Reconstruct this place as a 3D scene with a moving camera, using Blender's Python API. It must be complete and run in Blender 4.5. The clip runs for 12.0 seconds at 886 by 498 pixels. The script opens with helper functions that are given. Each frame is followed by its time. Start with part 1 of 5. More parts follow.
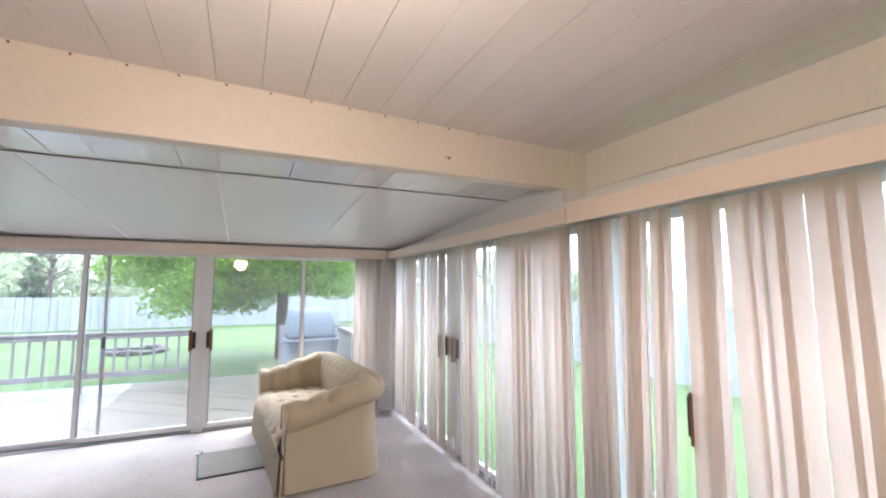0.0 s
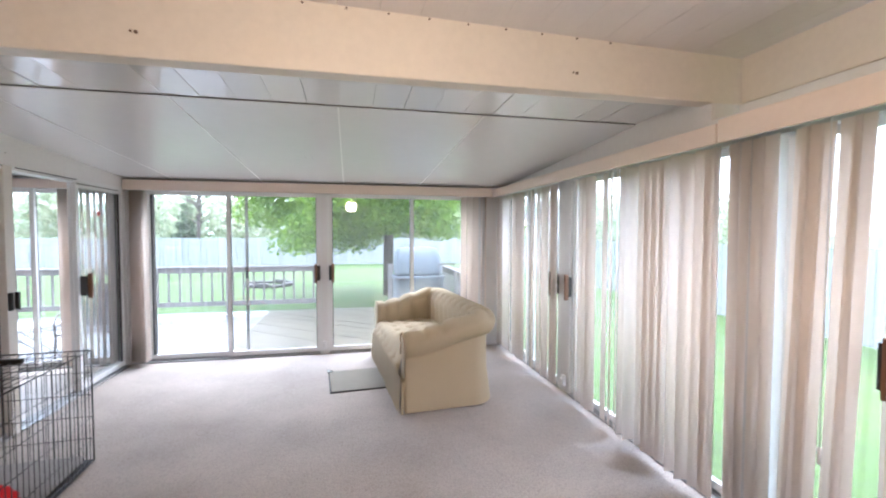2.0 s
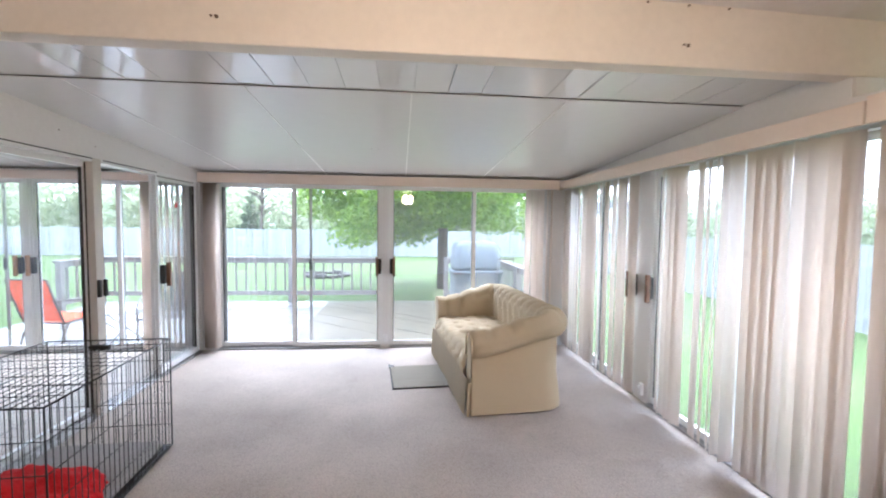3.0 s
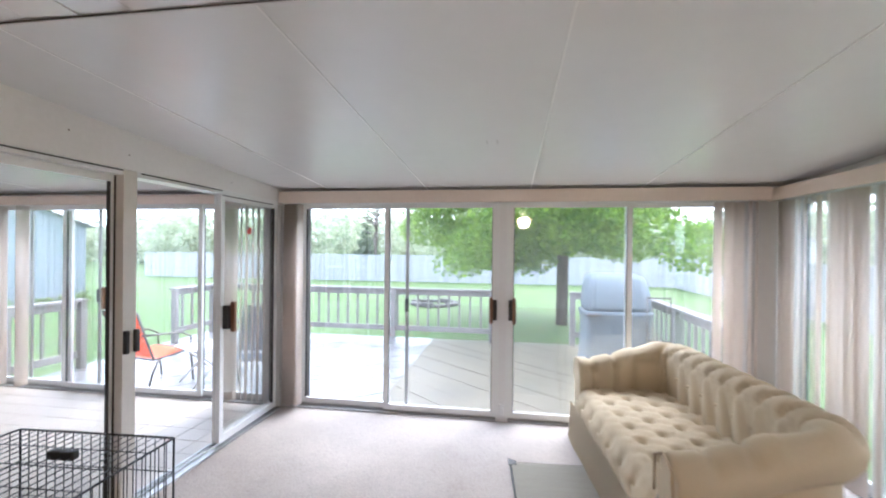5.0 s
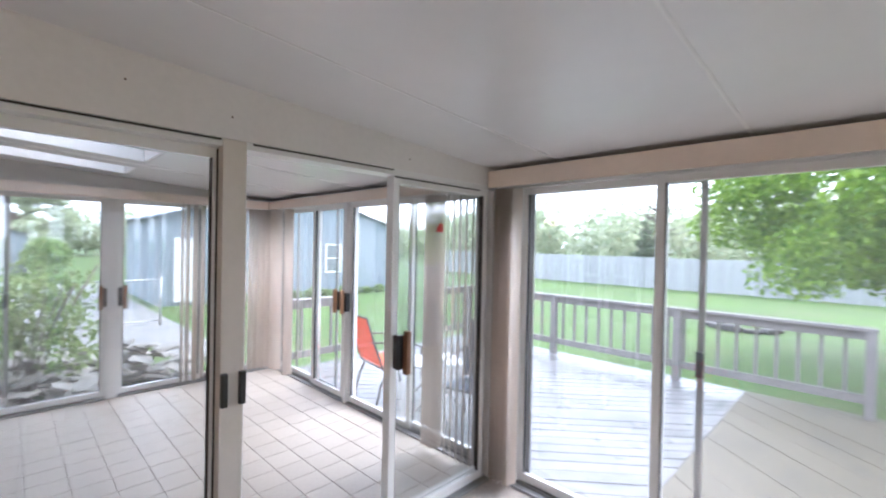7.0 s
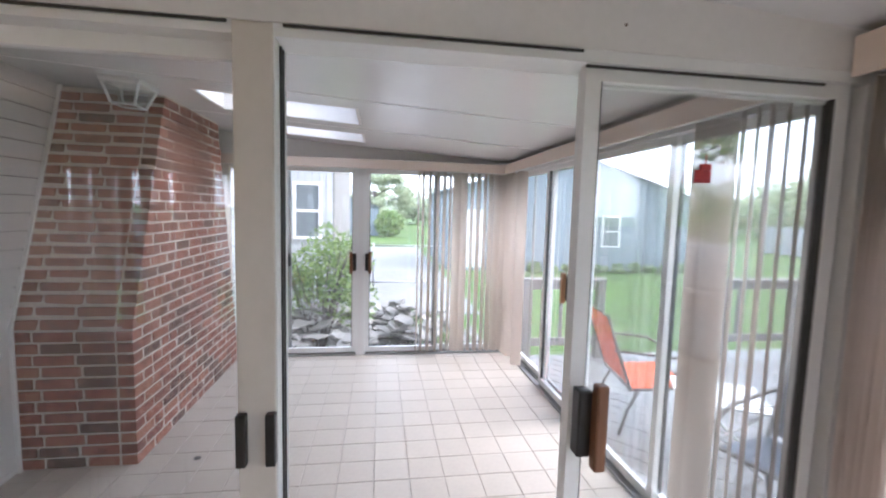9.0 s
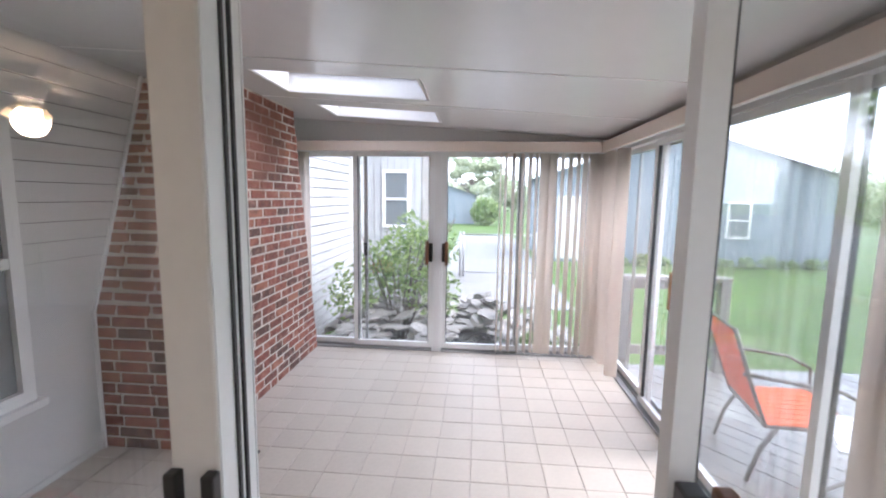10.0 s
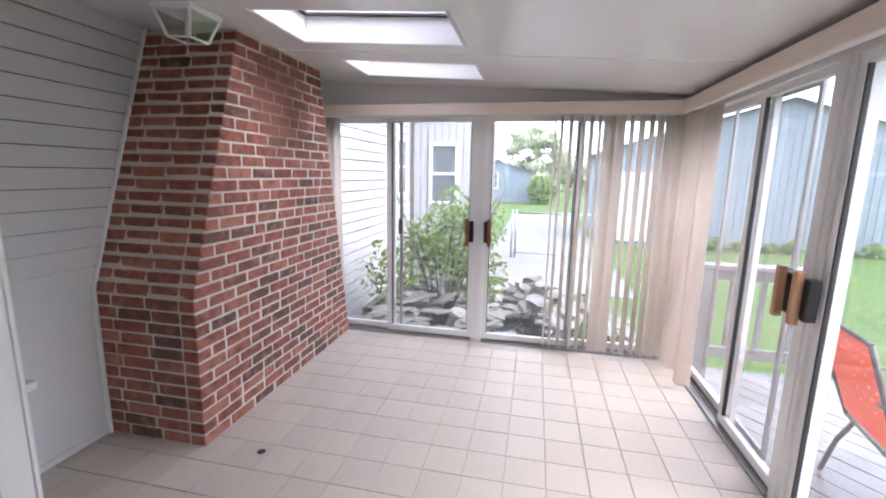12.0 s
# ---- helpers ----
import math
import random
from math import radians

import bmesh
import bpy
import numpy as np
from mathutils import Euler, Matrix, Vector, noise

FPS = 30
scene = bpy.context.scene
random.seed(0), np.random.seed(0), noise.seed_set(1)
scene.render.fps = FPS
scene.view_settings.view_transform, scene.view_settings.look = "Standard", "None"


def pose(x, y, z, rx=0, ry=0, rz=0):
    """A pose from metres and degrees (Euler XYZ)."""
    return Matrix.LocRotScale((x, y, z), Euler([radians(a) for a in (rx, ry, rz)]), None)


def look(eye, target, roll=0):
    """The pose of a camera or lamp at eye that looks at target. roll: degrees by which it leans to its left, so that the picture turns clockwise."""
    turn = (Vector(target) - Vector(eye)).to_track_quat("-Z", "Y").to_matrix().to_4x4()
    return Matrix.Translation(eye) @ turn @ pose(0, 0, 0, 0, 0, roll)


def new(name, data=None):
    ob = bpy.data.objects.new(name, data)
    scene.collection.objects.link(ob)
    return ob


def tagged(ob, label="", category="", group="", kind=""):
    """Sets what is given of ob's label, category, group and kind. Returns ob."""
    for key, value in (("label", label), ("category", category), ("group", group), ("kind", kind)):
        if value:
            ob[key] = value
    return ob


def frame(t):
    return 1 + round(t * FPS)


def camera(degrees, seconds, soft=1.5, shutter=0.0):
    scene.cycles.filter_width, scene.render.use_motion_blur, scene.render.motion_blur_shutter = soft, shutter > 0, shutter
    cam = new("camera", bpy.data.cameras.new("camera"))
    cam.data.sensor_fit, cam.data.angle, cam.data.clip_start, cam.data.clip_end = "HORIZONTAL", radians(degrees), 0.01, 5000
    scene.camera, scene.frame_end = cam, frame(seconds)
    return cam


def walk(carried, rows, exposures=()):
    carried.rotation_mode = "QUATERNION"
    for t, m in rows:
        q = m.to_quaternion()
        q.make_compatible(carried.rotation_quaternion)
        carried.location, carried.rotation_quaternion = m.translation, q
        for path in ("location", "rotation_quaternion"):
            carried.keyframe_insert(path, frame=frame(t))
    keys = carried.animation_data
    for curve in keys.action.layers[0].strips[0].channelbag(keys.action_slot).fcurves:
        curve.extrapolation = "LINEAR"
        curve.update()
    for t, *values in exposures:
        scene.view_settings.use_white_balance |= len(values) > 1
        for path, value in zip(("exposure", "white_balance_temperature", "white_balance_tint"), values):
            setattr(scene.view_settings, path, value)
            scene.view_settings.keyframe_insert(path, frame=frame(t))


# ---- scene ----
cam = camera(91.8, 12.0, soft=2.0, shutter=0.4)
PATH = [
    (0, (0.392, 0.498, 1.552), (1.233, 2.304, 1.736), -0.0),
    (0.5, (0.403, 0.533, 1.54), (1.156, 2.383, 1.632), 0.3),
    (1, (0.376, 0.566, 1.515), (1.02, 2.459, 1.53), 0.5),
    (1.5, (0.339, 0.588, 1.497), (0.876, 2.515, 1.459), 0.3),
    (2, (0.296, 0.627, 1.483), (0.722, 2.579, 1.405), 0.1),
    (2.5, (0.25, 0.694, 1.486), (0.557, 2.668, 1.387), 0.3),
    (3, (0.176, 0.823, 1.489), (0.374, 2.81, 1.378), 0.7),
    (5, (0.054, 2.152, 1.527), (-0.251, 4.128, 1.526), 0.6),
    (5.5, (0.002, 2.547, 1.526), (-0.552, 4.469, 1.557), 0.8),
    (6, (-0.074, 2.939, 1.542), (-0.901, 4.76, 1.56), 1.4),
    (6.5, (-0.211, 3.308, 1.548), (-1.299, 4.987, 1.548), 1.4),
    (7, (-0.321, 3.677, 1.562), (-1.723, 5.104, 1.542), 1.2),
    (7.5, (-0.484, 3.972, 1.539), (-2.133, 5.103, 1.497), 1.6),
    (9.5, (-1.225, 4.712, 1.542), (-3.213, 4.761, 1.326), 1.1),
    (10, (-1.419, 4.788, 1.526), (-3.397, 4.628, 1.284), 0.9),
    (10.5, (-1.585, 4.832, 1.528), (-3.544, 4.544, 1.247), 1.0),
    (11, (-1.73, 4.857, 1.513), (-3.667, 4.473, 1.197), 1.0),
    (11.5, (-1.826, 4.852, 1.485), (-3.755, 4.443, 1.15), 1.1),
    (12, (-1.89, 4.859, 1.473), (-3.817, 4.451, 1.127), 1.1),
]
EXPOSURES = [(0.0, 2.80, 5350, 13), (3.0, 2.93, 5300, 12), (5.0, 2.76, 5380, 12), (5.6, 2.58, 5400, 13), (7.0, 2.47, 5480, 14), (9.5, 2.45, 5620, 15), (12.0, 2.47, 5780, 19)]
walk(cam, [(t, look(eye, target, roll)) for t, eye, target, roll in PATH], EXPOSURES)

# ---- world, sun, lights ----
world = bpy.data.worlds.new("sky")
world.use_nodes = True
scene.world = world
wn = world.node_tree.nodes
sky = wn.new("ShaderNodeTexSky")
sky.sky_type, sky.sun_disc = "NISHITA", False
sky.sun_elevation, sky.sun_rotation = radians(48), radians(20)
sky.air_density, sky.dust_density, sky.ozone_density = 1.0, 6.0, 1.0
soften = wn.new("ShaderNodeMix")
soften.data_type = "RGBA"
soften.inputs[0].default_value = 0.72
soften.inputs[7].default_value = (7.2, 7.5, 7.9, 1)
world.node_tree.links.new(sky.outputs[0], soften.inputs[6])
world.node_tree.links.new(soften.outputs[2], wn["Background"].inputs[0])
wn["Background"].inputs[1].default_value = 0.15
sun_data = bpy.data.lights.new("sun", "SUN")
sun_data.energy, sun_data.angle, sun_data.color = 0.5, radians(40), (1.0, 0.97, 0.93)
sun = new("sun", sun_data)
sun.matrix_world = look((0, 0, 30), (-4, -13, 15))

# ---- materials ----
def nodes_of(name):
    m = bpy.data.materials.new(name)
    m.use_nodes = True
    return m, m.node_tree.nodes, m.node_tree.links, m.node_tree.nodes["Principled BSDF"]


def surface(name, colour, rough=0.6, vary=0.08, fine=60.0, coarse=2.5, bump=0.15, metal=0.0, spec=0.5, stretch=(1, 1, 1), pieces=0.0, dirt=None, through_light=0.0, coat=0.0):
    """A procedural surface: colour varied at two scales, fine relief; pieces: how far single objects differ."""
    m, n, l, b = nodes_of(name)
    co = n.new("ShaderNodeTexCoord")
    mp = n.new("ShaderNodeMapping")
    mp.inputs["Scale"].default_value = stretch
    l.new(co.outputs["Object"], mp.inputs[0])
    big, small = n.new("ShaderNodeTexNoise"), n.new("ShaderNodeTexNoise")
    big.inputs["Scale"].default_value, small.inputs["Scale"].default_value = coarse, fine
    big.inputs["Detail"].default_value, small.inputs["Detail"].default_value = 4, 3
    for t in (big, small):
        l.new(mp.outputs[0], t.inputs["Vector"])
    add = n.new("ShaderNodeMath")
    add.operation = "ADD"
    l.new(big.outputs[0], add.inputs[0])
    l.new(small.outputs[0], add.inputs[1])
    rng = n.new("ShaderNodeMapRange")
    rng.inputs["From Min"].default_value, rng.inputs["From Max"].default_value = 0.6, 1.4
    rng.inputs["To Min"].default_value, rng.inputs["To Max"].default_value = 1 - vary, 1 + vary
    l.new(add.outputs[0], rng.inputs[0])
    value = rng.outputs[0]
    if pieces:
        info = n.new("ShaderNodeObjectInfo")
        pr = n.new("ShaderNodeMapRange")
        pr.inputs["To Min"].default_value, pr.inputs["To Max"].default_value = 1 - pieces, 1 + pieces
        l.new(info.outputs["Random"], pr.inputs[0])
        mul = n.new("ShaderNodeMath")
        mul.operation = "MULTIPLY"
        l.new(value, mul.inputs[0])
        l.new(pr.outputs[0], mul.inputs[1])
        value = mul.outputs[0]
    base = n.new("ShaderNodeRGB")
    base.outputs[0].default_value = (*colour, 1)
    source = base.outputs[0]
    if dirt:
        mixd = n.new("ShaderNodeMix")
        mixd.data_type = "RGBA"
        stain = n.new("ShaderNodeTexNoise")
        stain.inputs["Scale"].default_value, stain.inputs["Detail"].default_value = coarse * 1.7, 6
        l.new(mp.outputs[0], stain.inputs["Vector"])
        sr = n.new("ShaderNodeMapRange")
        sr.inputs["From Min"].default_value, sr.inputs["From Max"].default_value = 0.52, 0.72
        l.new(stain.outputs[0], sr.inputs[0])
        l.new(sr.outputs[0], mixd.inputs[0])
        l.new(source, mixd.inputs[6])
        mixd.inputs[7].default_value = (*dirt, 1)
        source = mixd.outputs[2]
    sc = n.new("ShaderNodeVectorMath")
    sc.operation = "SCALE"
    l.new(source, sc.inputs[0])
    l.new(value, sc.inputs["Scale"])
    l.new(sc.outputs[0], b.inputs["Base Color"])
    rr = n.new("ShaderNodeMapRange")
    rr.inputs["To Min"].default_value, rr.inputs["To Max"].default_value = max(0.02, rough - 0.07), min(1, rough + 0.07)
    l.new(big.outputs[0], rr.inputs[0])
    l.new(rr.outputs[0], b.inputs["Roughness"])
    b.inputs["Metallic"].default_value, b.inputs["Specular IOR Level"].default_value = metal, spec
    b.inputs["Coat Weight"].default_value = coat
    if bump:
        bp = n.new("ShaderNodeBump")
        bp.inputs["Strength"].default_value, bp.inputs["Distance"].default_value = bump, 0.004
        l.new(small.outputs[0], bp.inputs["Height"])
        l.new(bp.outputs[0], b.inputs["Normal"])
    if through_light:
        tr = n.new("ShaderNodeBsdfTranslucent")
        l.new(sc.outputs[0], tr.inputs[0])
        ms = n.new("ShaderNodeMixShader")
        ms.inputs[0].default_value = through_light
        l.new(b.outputs[0], ms.inputs[1])
        l.new(tr.outputs[0], ms.inputs[2])
        l.new(ms.outputs[0], n["Material Output"].inputs[0])
    return m


def glass_pane(name, tint=(0.965, 0.97, 0.965)):
    m, n, l, b = nodes_of(name)
    tr, gl, fr, ms = n.new("ShaderNodeBsdfTransparent"), n.new("ShaderNodeBsdfGlossy"), n.new("ShaderNodeMath"), n.new("ShaderNodeMixShader")
    tr.inputs[0].default_value = (*tint, 1)
    gl.inputs["Roughness"].default_value = 0.01
    fr.operation = "POWER"
    fr.inputs[1].default_value = 5.0
    facing, sc = n.new("ShaderNodeLayerWeight"), n.new("ShaderNodeMapRange")
    facing.inputs[0].default_value = 0.5
    sc.inputs["To Min"].default_value, sc.inputs["To Max"].default_value = 0.075, 0.9
    l.new(facing.outputs["Facing"], fr.inputs[0])
    l.new(fr.outputs[0], sc.inputs[0])
    l.new(sc.outputs[0], ms.inputs[0])
    l.new(tr.outputs[0], ms.inputs[1])
    l.new(gl.outputs[0], ms.inputs[2])
    # Milky light veil over the view, mixed in as faint translucent white.
    veil, film = n.new("ShaderNodeBsdfTranslucent"), n.new("ShaderNodeMixShader")
    veil.inputs[0].default_value, film.inputs[0].default_value = (0.8, 0.8, 0.8, 1), 0.016
    l.new(ms.outputs[0], film.inputs[1])
    l.new(veil.outputs[0], film.inputs[2])
    l.new(film.outputs[0], n["Material Output"].inputs[0])
    return m


def glowing(name, colour, strength):
    m, n, l, b = nodes_of(name)
    b.inputs["Base Color"].default_value = (*colour, 1)
    b.inputs["Emission Color"].default_value = (*colour, 1)
    b.inputs["Emission Strength"].default_value = strength
    return m


def smeared(n, l, source):
    """Mixes an old red-brown wash over the upper face of the chimney, ragged at its edges, into a colour."""
    geo, off, size, cloud = n.new("ShaderNodeNewGeometry"), n.new("ShaderNodeVectorMath"), n.new("ShaderNodeVectorMath"), n.new("ShaderNodeTexNoise")
    off.operation, size.operation = "SUBTRACT", "LENGTH"
    off.inputs[1].default_value = (-4.50, 3.2, 1.92)
    l.new(geo.outputs["Position"], off.inputs[0])
    l.new(off.outputs[0], size.inputs[0])
    cloud.inputs["Scale"].default_value, cloud.inputs["Detail"].default_value = 5.5, 5
    l.new(geo.outputs["Position"], cloud.inputs["Vector"])
    near, add, cover = n.new("ShaderNodeMapRange"), n.new("ShaderNodeMath"), n.new("ShaderNodeMapRange")
    near.inputs["From Min"].default_value, near.inputs["From Max"].default_value = 0.05, 0.62
    near.inputs["To Min"].default_value, near.inputs["To Max"].default_value = 0.75, -0.35
    add.operation = "ADD"
    l.new(size.outputs["Value"], near.inputs[0])
    l.new(near.outputs[0], add.inputs[0])
    l.new(cloud.outputs[0], add.inputs[1])
    cover.inputs["From Min"].default_value, cover.inputs["From Max"].default_value, cover.inputs["To Max"].default_value = 0.55, 0.95, 0.8
    l.new(add.outputs[0], cover.inputs[0])
    mix = n.new("ShaderNodeMix")
    mix.data_type = "RGBA"
    l.new(cover.outputs[0], mix.inputs[0])
    l.new(source, mix.inputs[6])
    mix.inputs[7].default_value = (0.20, 0.085, 0.06, 1)
    return mix.outputs[2]


def brick_surface():
    m, n, l, b = nodes_of("brick")
    info, ramp = n.new("ShaderNodeObjectInfo"), n.new("ShaderNodeValToRGB")
    l.new(info.outputs["Random"], ramp.inputs[0])
    stops = [(0.0, (0.085, 0.045, 0.036)), (0.14, (0.13, 0.06, 0.045)), (0.24, (0.19, 0.065, 0.045)), (0.5, (0.25, 0.075, 0.05)), (0.8, (0.29, 0.095, 0.06)), (1.0, (0.34, 0.14, 0.09))]
    while len(ramp.color_ramp.elements) < len(stops):
        ramp.color_ramp.elements.new(0.5)
    for e, (p, c) in zip(ramp.color_ramp.elements, stops):
        e.position, e.color = p, (*c, 1)
    geo, small, big = n.new("ShaderNodeNewGeometry"), n.new("ShaderNodeTexNoise"), n.new("ShaderNodeTexNoise")
    small.inputs["Scale"].default_value, big.inputs["Scale"].default_value = 130, 16
    for t in (small, big):
        l.new(geo.outputs["Position"], t.inputs["Vector"])
        t.inputs["Detail"].default_value = 6
    colour = ramp.outputs[0]
    for source, low, high, most, tint in ((big, 0.50, 0.72, 0.6, (0.40, 0.20, 0.15)), (big, 0.48, 0.30, 0.7, (0.10, 0.045, 0.035)), (small, 0.56, 0.72, 0.4, (0.44, 0.30, 0.24))):
        r, mx = n.new("ShaderNodeMapRange"), n.new("ShaderNodeMix")
        r.inputs["From Min"].default_value, r.inputs["From Max"].default_value, r.inputs["To Max"].default_value = low, high, most
        mx.data_type = "RGBA"
        l.new(source.outputs[0], r.inputs[0])
        l.new(r.outputs[0], mx.inputs[0])
        l.new(colour, mx.inputs[6])
        mx.inputs[7].default_value = (*tint, 1)
        colour = mx.outputs[2]
    l.new(smeared(n, l, colour), b.inputs["Base Color"])
    b.inputs["Roughness"].default_value = 0.8
    bp = n.new("ShaderNodeBump")
    bp.inputs["Strength"].default_value, bp.inputs["Distance"].default_value = 0.6, 0.005
    l.new(small.outputs[0], bp.inputs["Height"])
    l.new(bp.outputs[0], b.inputs["Normal"])
    return m


def carpet_surface():
    m, n, l, b = nodes_of("carpet")
    co = n.new("ShaderNodeTexCoord")
    wave = n.new("ShaderNodeTexNoise")
    wave.inputs["Scale"].default_value, wave.inputs["Detail"].default_value = 38, 4
    loop, stain = n.new("ShaderNodeTexVoronoi"), n.new("ShaderNodeTexNoise")
    loop.inputs["Scale"].default_value = 130
    stain.inputs["Scale"].default_value, stain.inputs["Detail"].default_value = 1.1, 5
    for t in (wave, loop, stain):
        l.new(co.outputs["Object"], t.inputs["Vector"])
    ramp = n.new("ShaderNodeValToRGB")
    ramp.color_ramp.elements[0].position, ramp.color_ramp.elements[0].color = 0.3, (0.42, 0.37, 0.335, 1)
    ramp.color_ramp.elements[1].position, ramp.color_ramp.elements[1].color = 0.68, (0.57, 0.51, 0.465, 1)
    l.new(stain.outputs[0], ramp.inputs[0])
    mul = n.new("ShaderNodeVectorMath")
    mul.operation = "SCALE"
    rng = n.new("ShaderNodeMapRange")
    rng.inputs["To Min"].default_value, rng.inputs["To Max"].default_value = 1.12, 0.72
    l.new(loop.outputs["Distance"], rng.inputs[0])
    l.new(ramp.outputs[0], mul.inputs[0])
    l.new(rng.outputs[0], mul.inputs["Scale"])
    l.new(mul.outputs[0], b.inputs["Base Color"])
    b.inputs["Roughness"].default_value, b.inputs["Specular IOR Level"].default_value = 0.95, 0.1
    add = n.new("ShaderNodeMath")
    add.operation = "SUBTRACT"
    l.new(wave.outputs[0], add.inputs[0])
    l.new(loop.outputs["Distance"], add.inputs[1])
    bp = n.new("ShaderNodeBump")
    bp.inputs["Strength"].default_value, bp.inputs["Distance"].default_value = 0.5, 0.006
    l.new(add.outputs[0], bp.inputs["Height"])
    l.new(bp.outputs[0], b.inputs["Normal"])
    return m


M_PAINT = surface("white wall paint", (0.74, 0.72, 0.70), 0.5, 0.04, 40, 1.2, 0.06)
M_BEAM = surface("cream beam paint", (0.76, 0.70, 0.62), 0.45, 0.05, 30, 1.5, 0.12)
M_PANEL = surface("semigloss ceiling panel", (0.77, 0.77, 0.77), 0.24, 0.02, 9, 0.3, 0.0)
M_EAVES = surface("gloss painted eaves plank", (0.82, 0.82, 0.81), 0.14, 0.02, 9, 0.3, 0.02, spec=0.8, coat=0.5)
M_PLANK = surface("painted ceiling plank", (0.75, 0.72, 0.71), 0.5, 0.05, 40, 1.1, 0.12, stretch=(6, 0.6, 1))
M_ALU = surface("white enamelled aluminium", (0.78, 0.78, 0.77), 0.35, 0.03, 50, 2, 0.03)
M_DARK = surface("dark vinyl and shadow lines", (0.035, 0.033, 0.032), 0.5, 0.1, 50, 3, 0.05)
M_TRACK = surface("dull aluminium track", (0.42, 0.42, 0.42), 0.35, 0.1, 60, 4, 0.05, metal=0.7)
M_GLASS = glass_pane("window glass")
M_BLACK = surface("black plastic", (0.02, 0.019, 0.018), 0.4, 0.1, 60, 5, 0.05)
M_GRIP = surface("brown wooden grip", (0.17, 0.075, 0.035), 0.45, 0.25, 25, 4, 0.15, stretch=(8, 8, 1))
M_GRIP_TAN = surface("tan wooden grip", (0.48, 0.27, 0.14), 0.45, 0.2, 25, 4, 0.15, stretch=(8, 8, 1))
M_SLAT = surface("cream blind vinyl", (0.89, 0.82, 0.76), 0.45, 0.03, 25, 1.5, 0.05, through_light=0.45)
M_VALANCE = surface("cream valance", (0.76, 0.65, 0.56), 0.45, 0.04, 30, 2, 0.05)
M_CARPET = carpet_surface()
M_TILE = surface("beige floor tile", (0.505, 0.445, 0.38), 0.5, 0.06, 45, 3, 0.05, pieces=0.035)
M_GROUT = surface("pale grout", (0.47, 0.42, 0.375), 0.8, 0.1, 90, 4, 0.2)
M_MORTAR = surface("pale mortar", (0.60, 0.53, 0.47), 0.9, 0.2, 120, 6, 0.5)
mortar_nodes, mortar_links = M_MORTAR.node_tree.nodes, M_MORTAR.node_tree.links
mortar_base = mortar_nodes["Principled BSDF"].inputs["Base Color"]
mortar_links.new(smeared(mortar_nodes, mortar_links, mortar_base.links[0].from_socket), mortar_base)
M_BRICK = brick_surface()
M_SIDING = surface("white vinyl siding", (0.56, 0.55, 0.545), 0.45, 0.03, 30, 1.5, 0.08, stretch=(0.5, 6, 6))
# House siding again, its colour darkened against the bright daylight outside.
M_LAP = surface("siding dimmed for daylight", (0.47, 0.47, 0.475), 0.6, 0.06, 30, 1.5, 0.1, stretch=(0.5, 6, 6))
# White trim with warm, dim lamplight put into the colour.
M_POST = surface("white post in lamplit tone", (0.62, 0.575, 0.515), 0.4, 0.04, 30, 2, 0.03)
M_TRIM = surface("white trim", (0.76, 0.75, 0.74), 0.4, 0.03, 30, 2, 0.03)
M_DECK = surface("wet weathered grey deck board", (0.17, 0.16, 0.155), 0.28, 0.14, 14, 1.3, 0.1, pieces=0.09, dirt=(0.10, 0.095, 0.09))
M_DECK_TAN = surface("damp tan deck board", (0.14, 0.117, 0.08), 0.5, 0.10, 14, 1.1, 0.1, pieces=0.05, spec=0.3, dirt=(0.10, 0.085, 0.062))
M_RAIL = surface("weathered grey timber and lap shadow", (0.22, 0.20, 0.185), 0.75, 0.15, 30, 3, 0.2)
M_FENCE = surface("pale weathered fence board", (0.37, 0.37, 0.38), 0.8, 0.12, 12, 1, 0.2, stretch=(6, 6, 0.6), pieces=0.12)
M_GRASS = surface("lawn", (0.052, 0.102, 0.010), 0.9, 0.34, 6, 0.35, 0.6, dirt=(0.078, 0.108, 0.022))
M_BARK = surface("bark", (0.12, 0.095, 0.08), 0.9, 0.3, 20, 3, 0.8, stretch=(3, 3, 0.6))


def leaf_surface(name, colour, deep):
    m, n, l, b = nodes_of(name)
    geo, ramp = n.new("ShaderNodeNewGeometry"), n.new("ShaderNodeValToRGB")
    ramp.color_ramp.elements[0].color, ramp.color_ramp.elements[1].color = (*deep, 1), (*colour, 1)
    l.new(geo.outputs["Random Per Island"], ramp.inputs[0])
    l.new(ramp.outputs[0], b.inputs["Base Color"])
    b.inputs["Roughness"].default_value = 0.55
    tr, ms = n.new("ShaderNodeBsdfTranslucent"), n.new("ShaderNodeMixShader")
    l.new(ramp.outputs[0], tr.inputs[0])
    ms.inputs[0].default_value = 0.5
    l.new(b.outputs[0], ms.inputs[1])
    l.new(tr.outputs[0], ms.inputs[2])
    l.new(ms.outputs[0], n["Material Output"].inputs[0])
    return m


M_LEAF = leaf_surface("maple leaf", (0.31, 0.45, 0.06), (0.08, 0.17, 0.018))
# Foliage far off: distance haze is painted into the next three colours.
M_FAR = leaf_surface("far leaf paled by haze", (0.34, 0.36, 0.20), (0.20, 0.25, 0.13))
M_HAZED = leaf_surface("leaf paled by haze", (0.50, 0.52, 0.36), (0.30, 0.36, 0.22))
M_FIR = leaf_surface("fir needles paled by haze", (0.20, 0.24, 0.14), (0.11, 0.15, 0.09))
M_SHRUB = leaf_surface("shrub leaf", (0.32, 0.42, 0.14), (0.13, 0.20, 0.07))

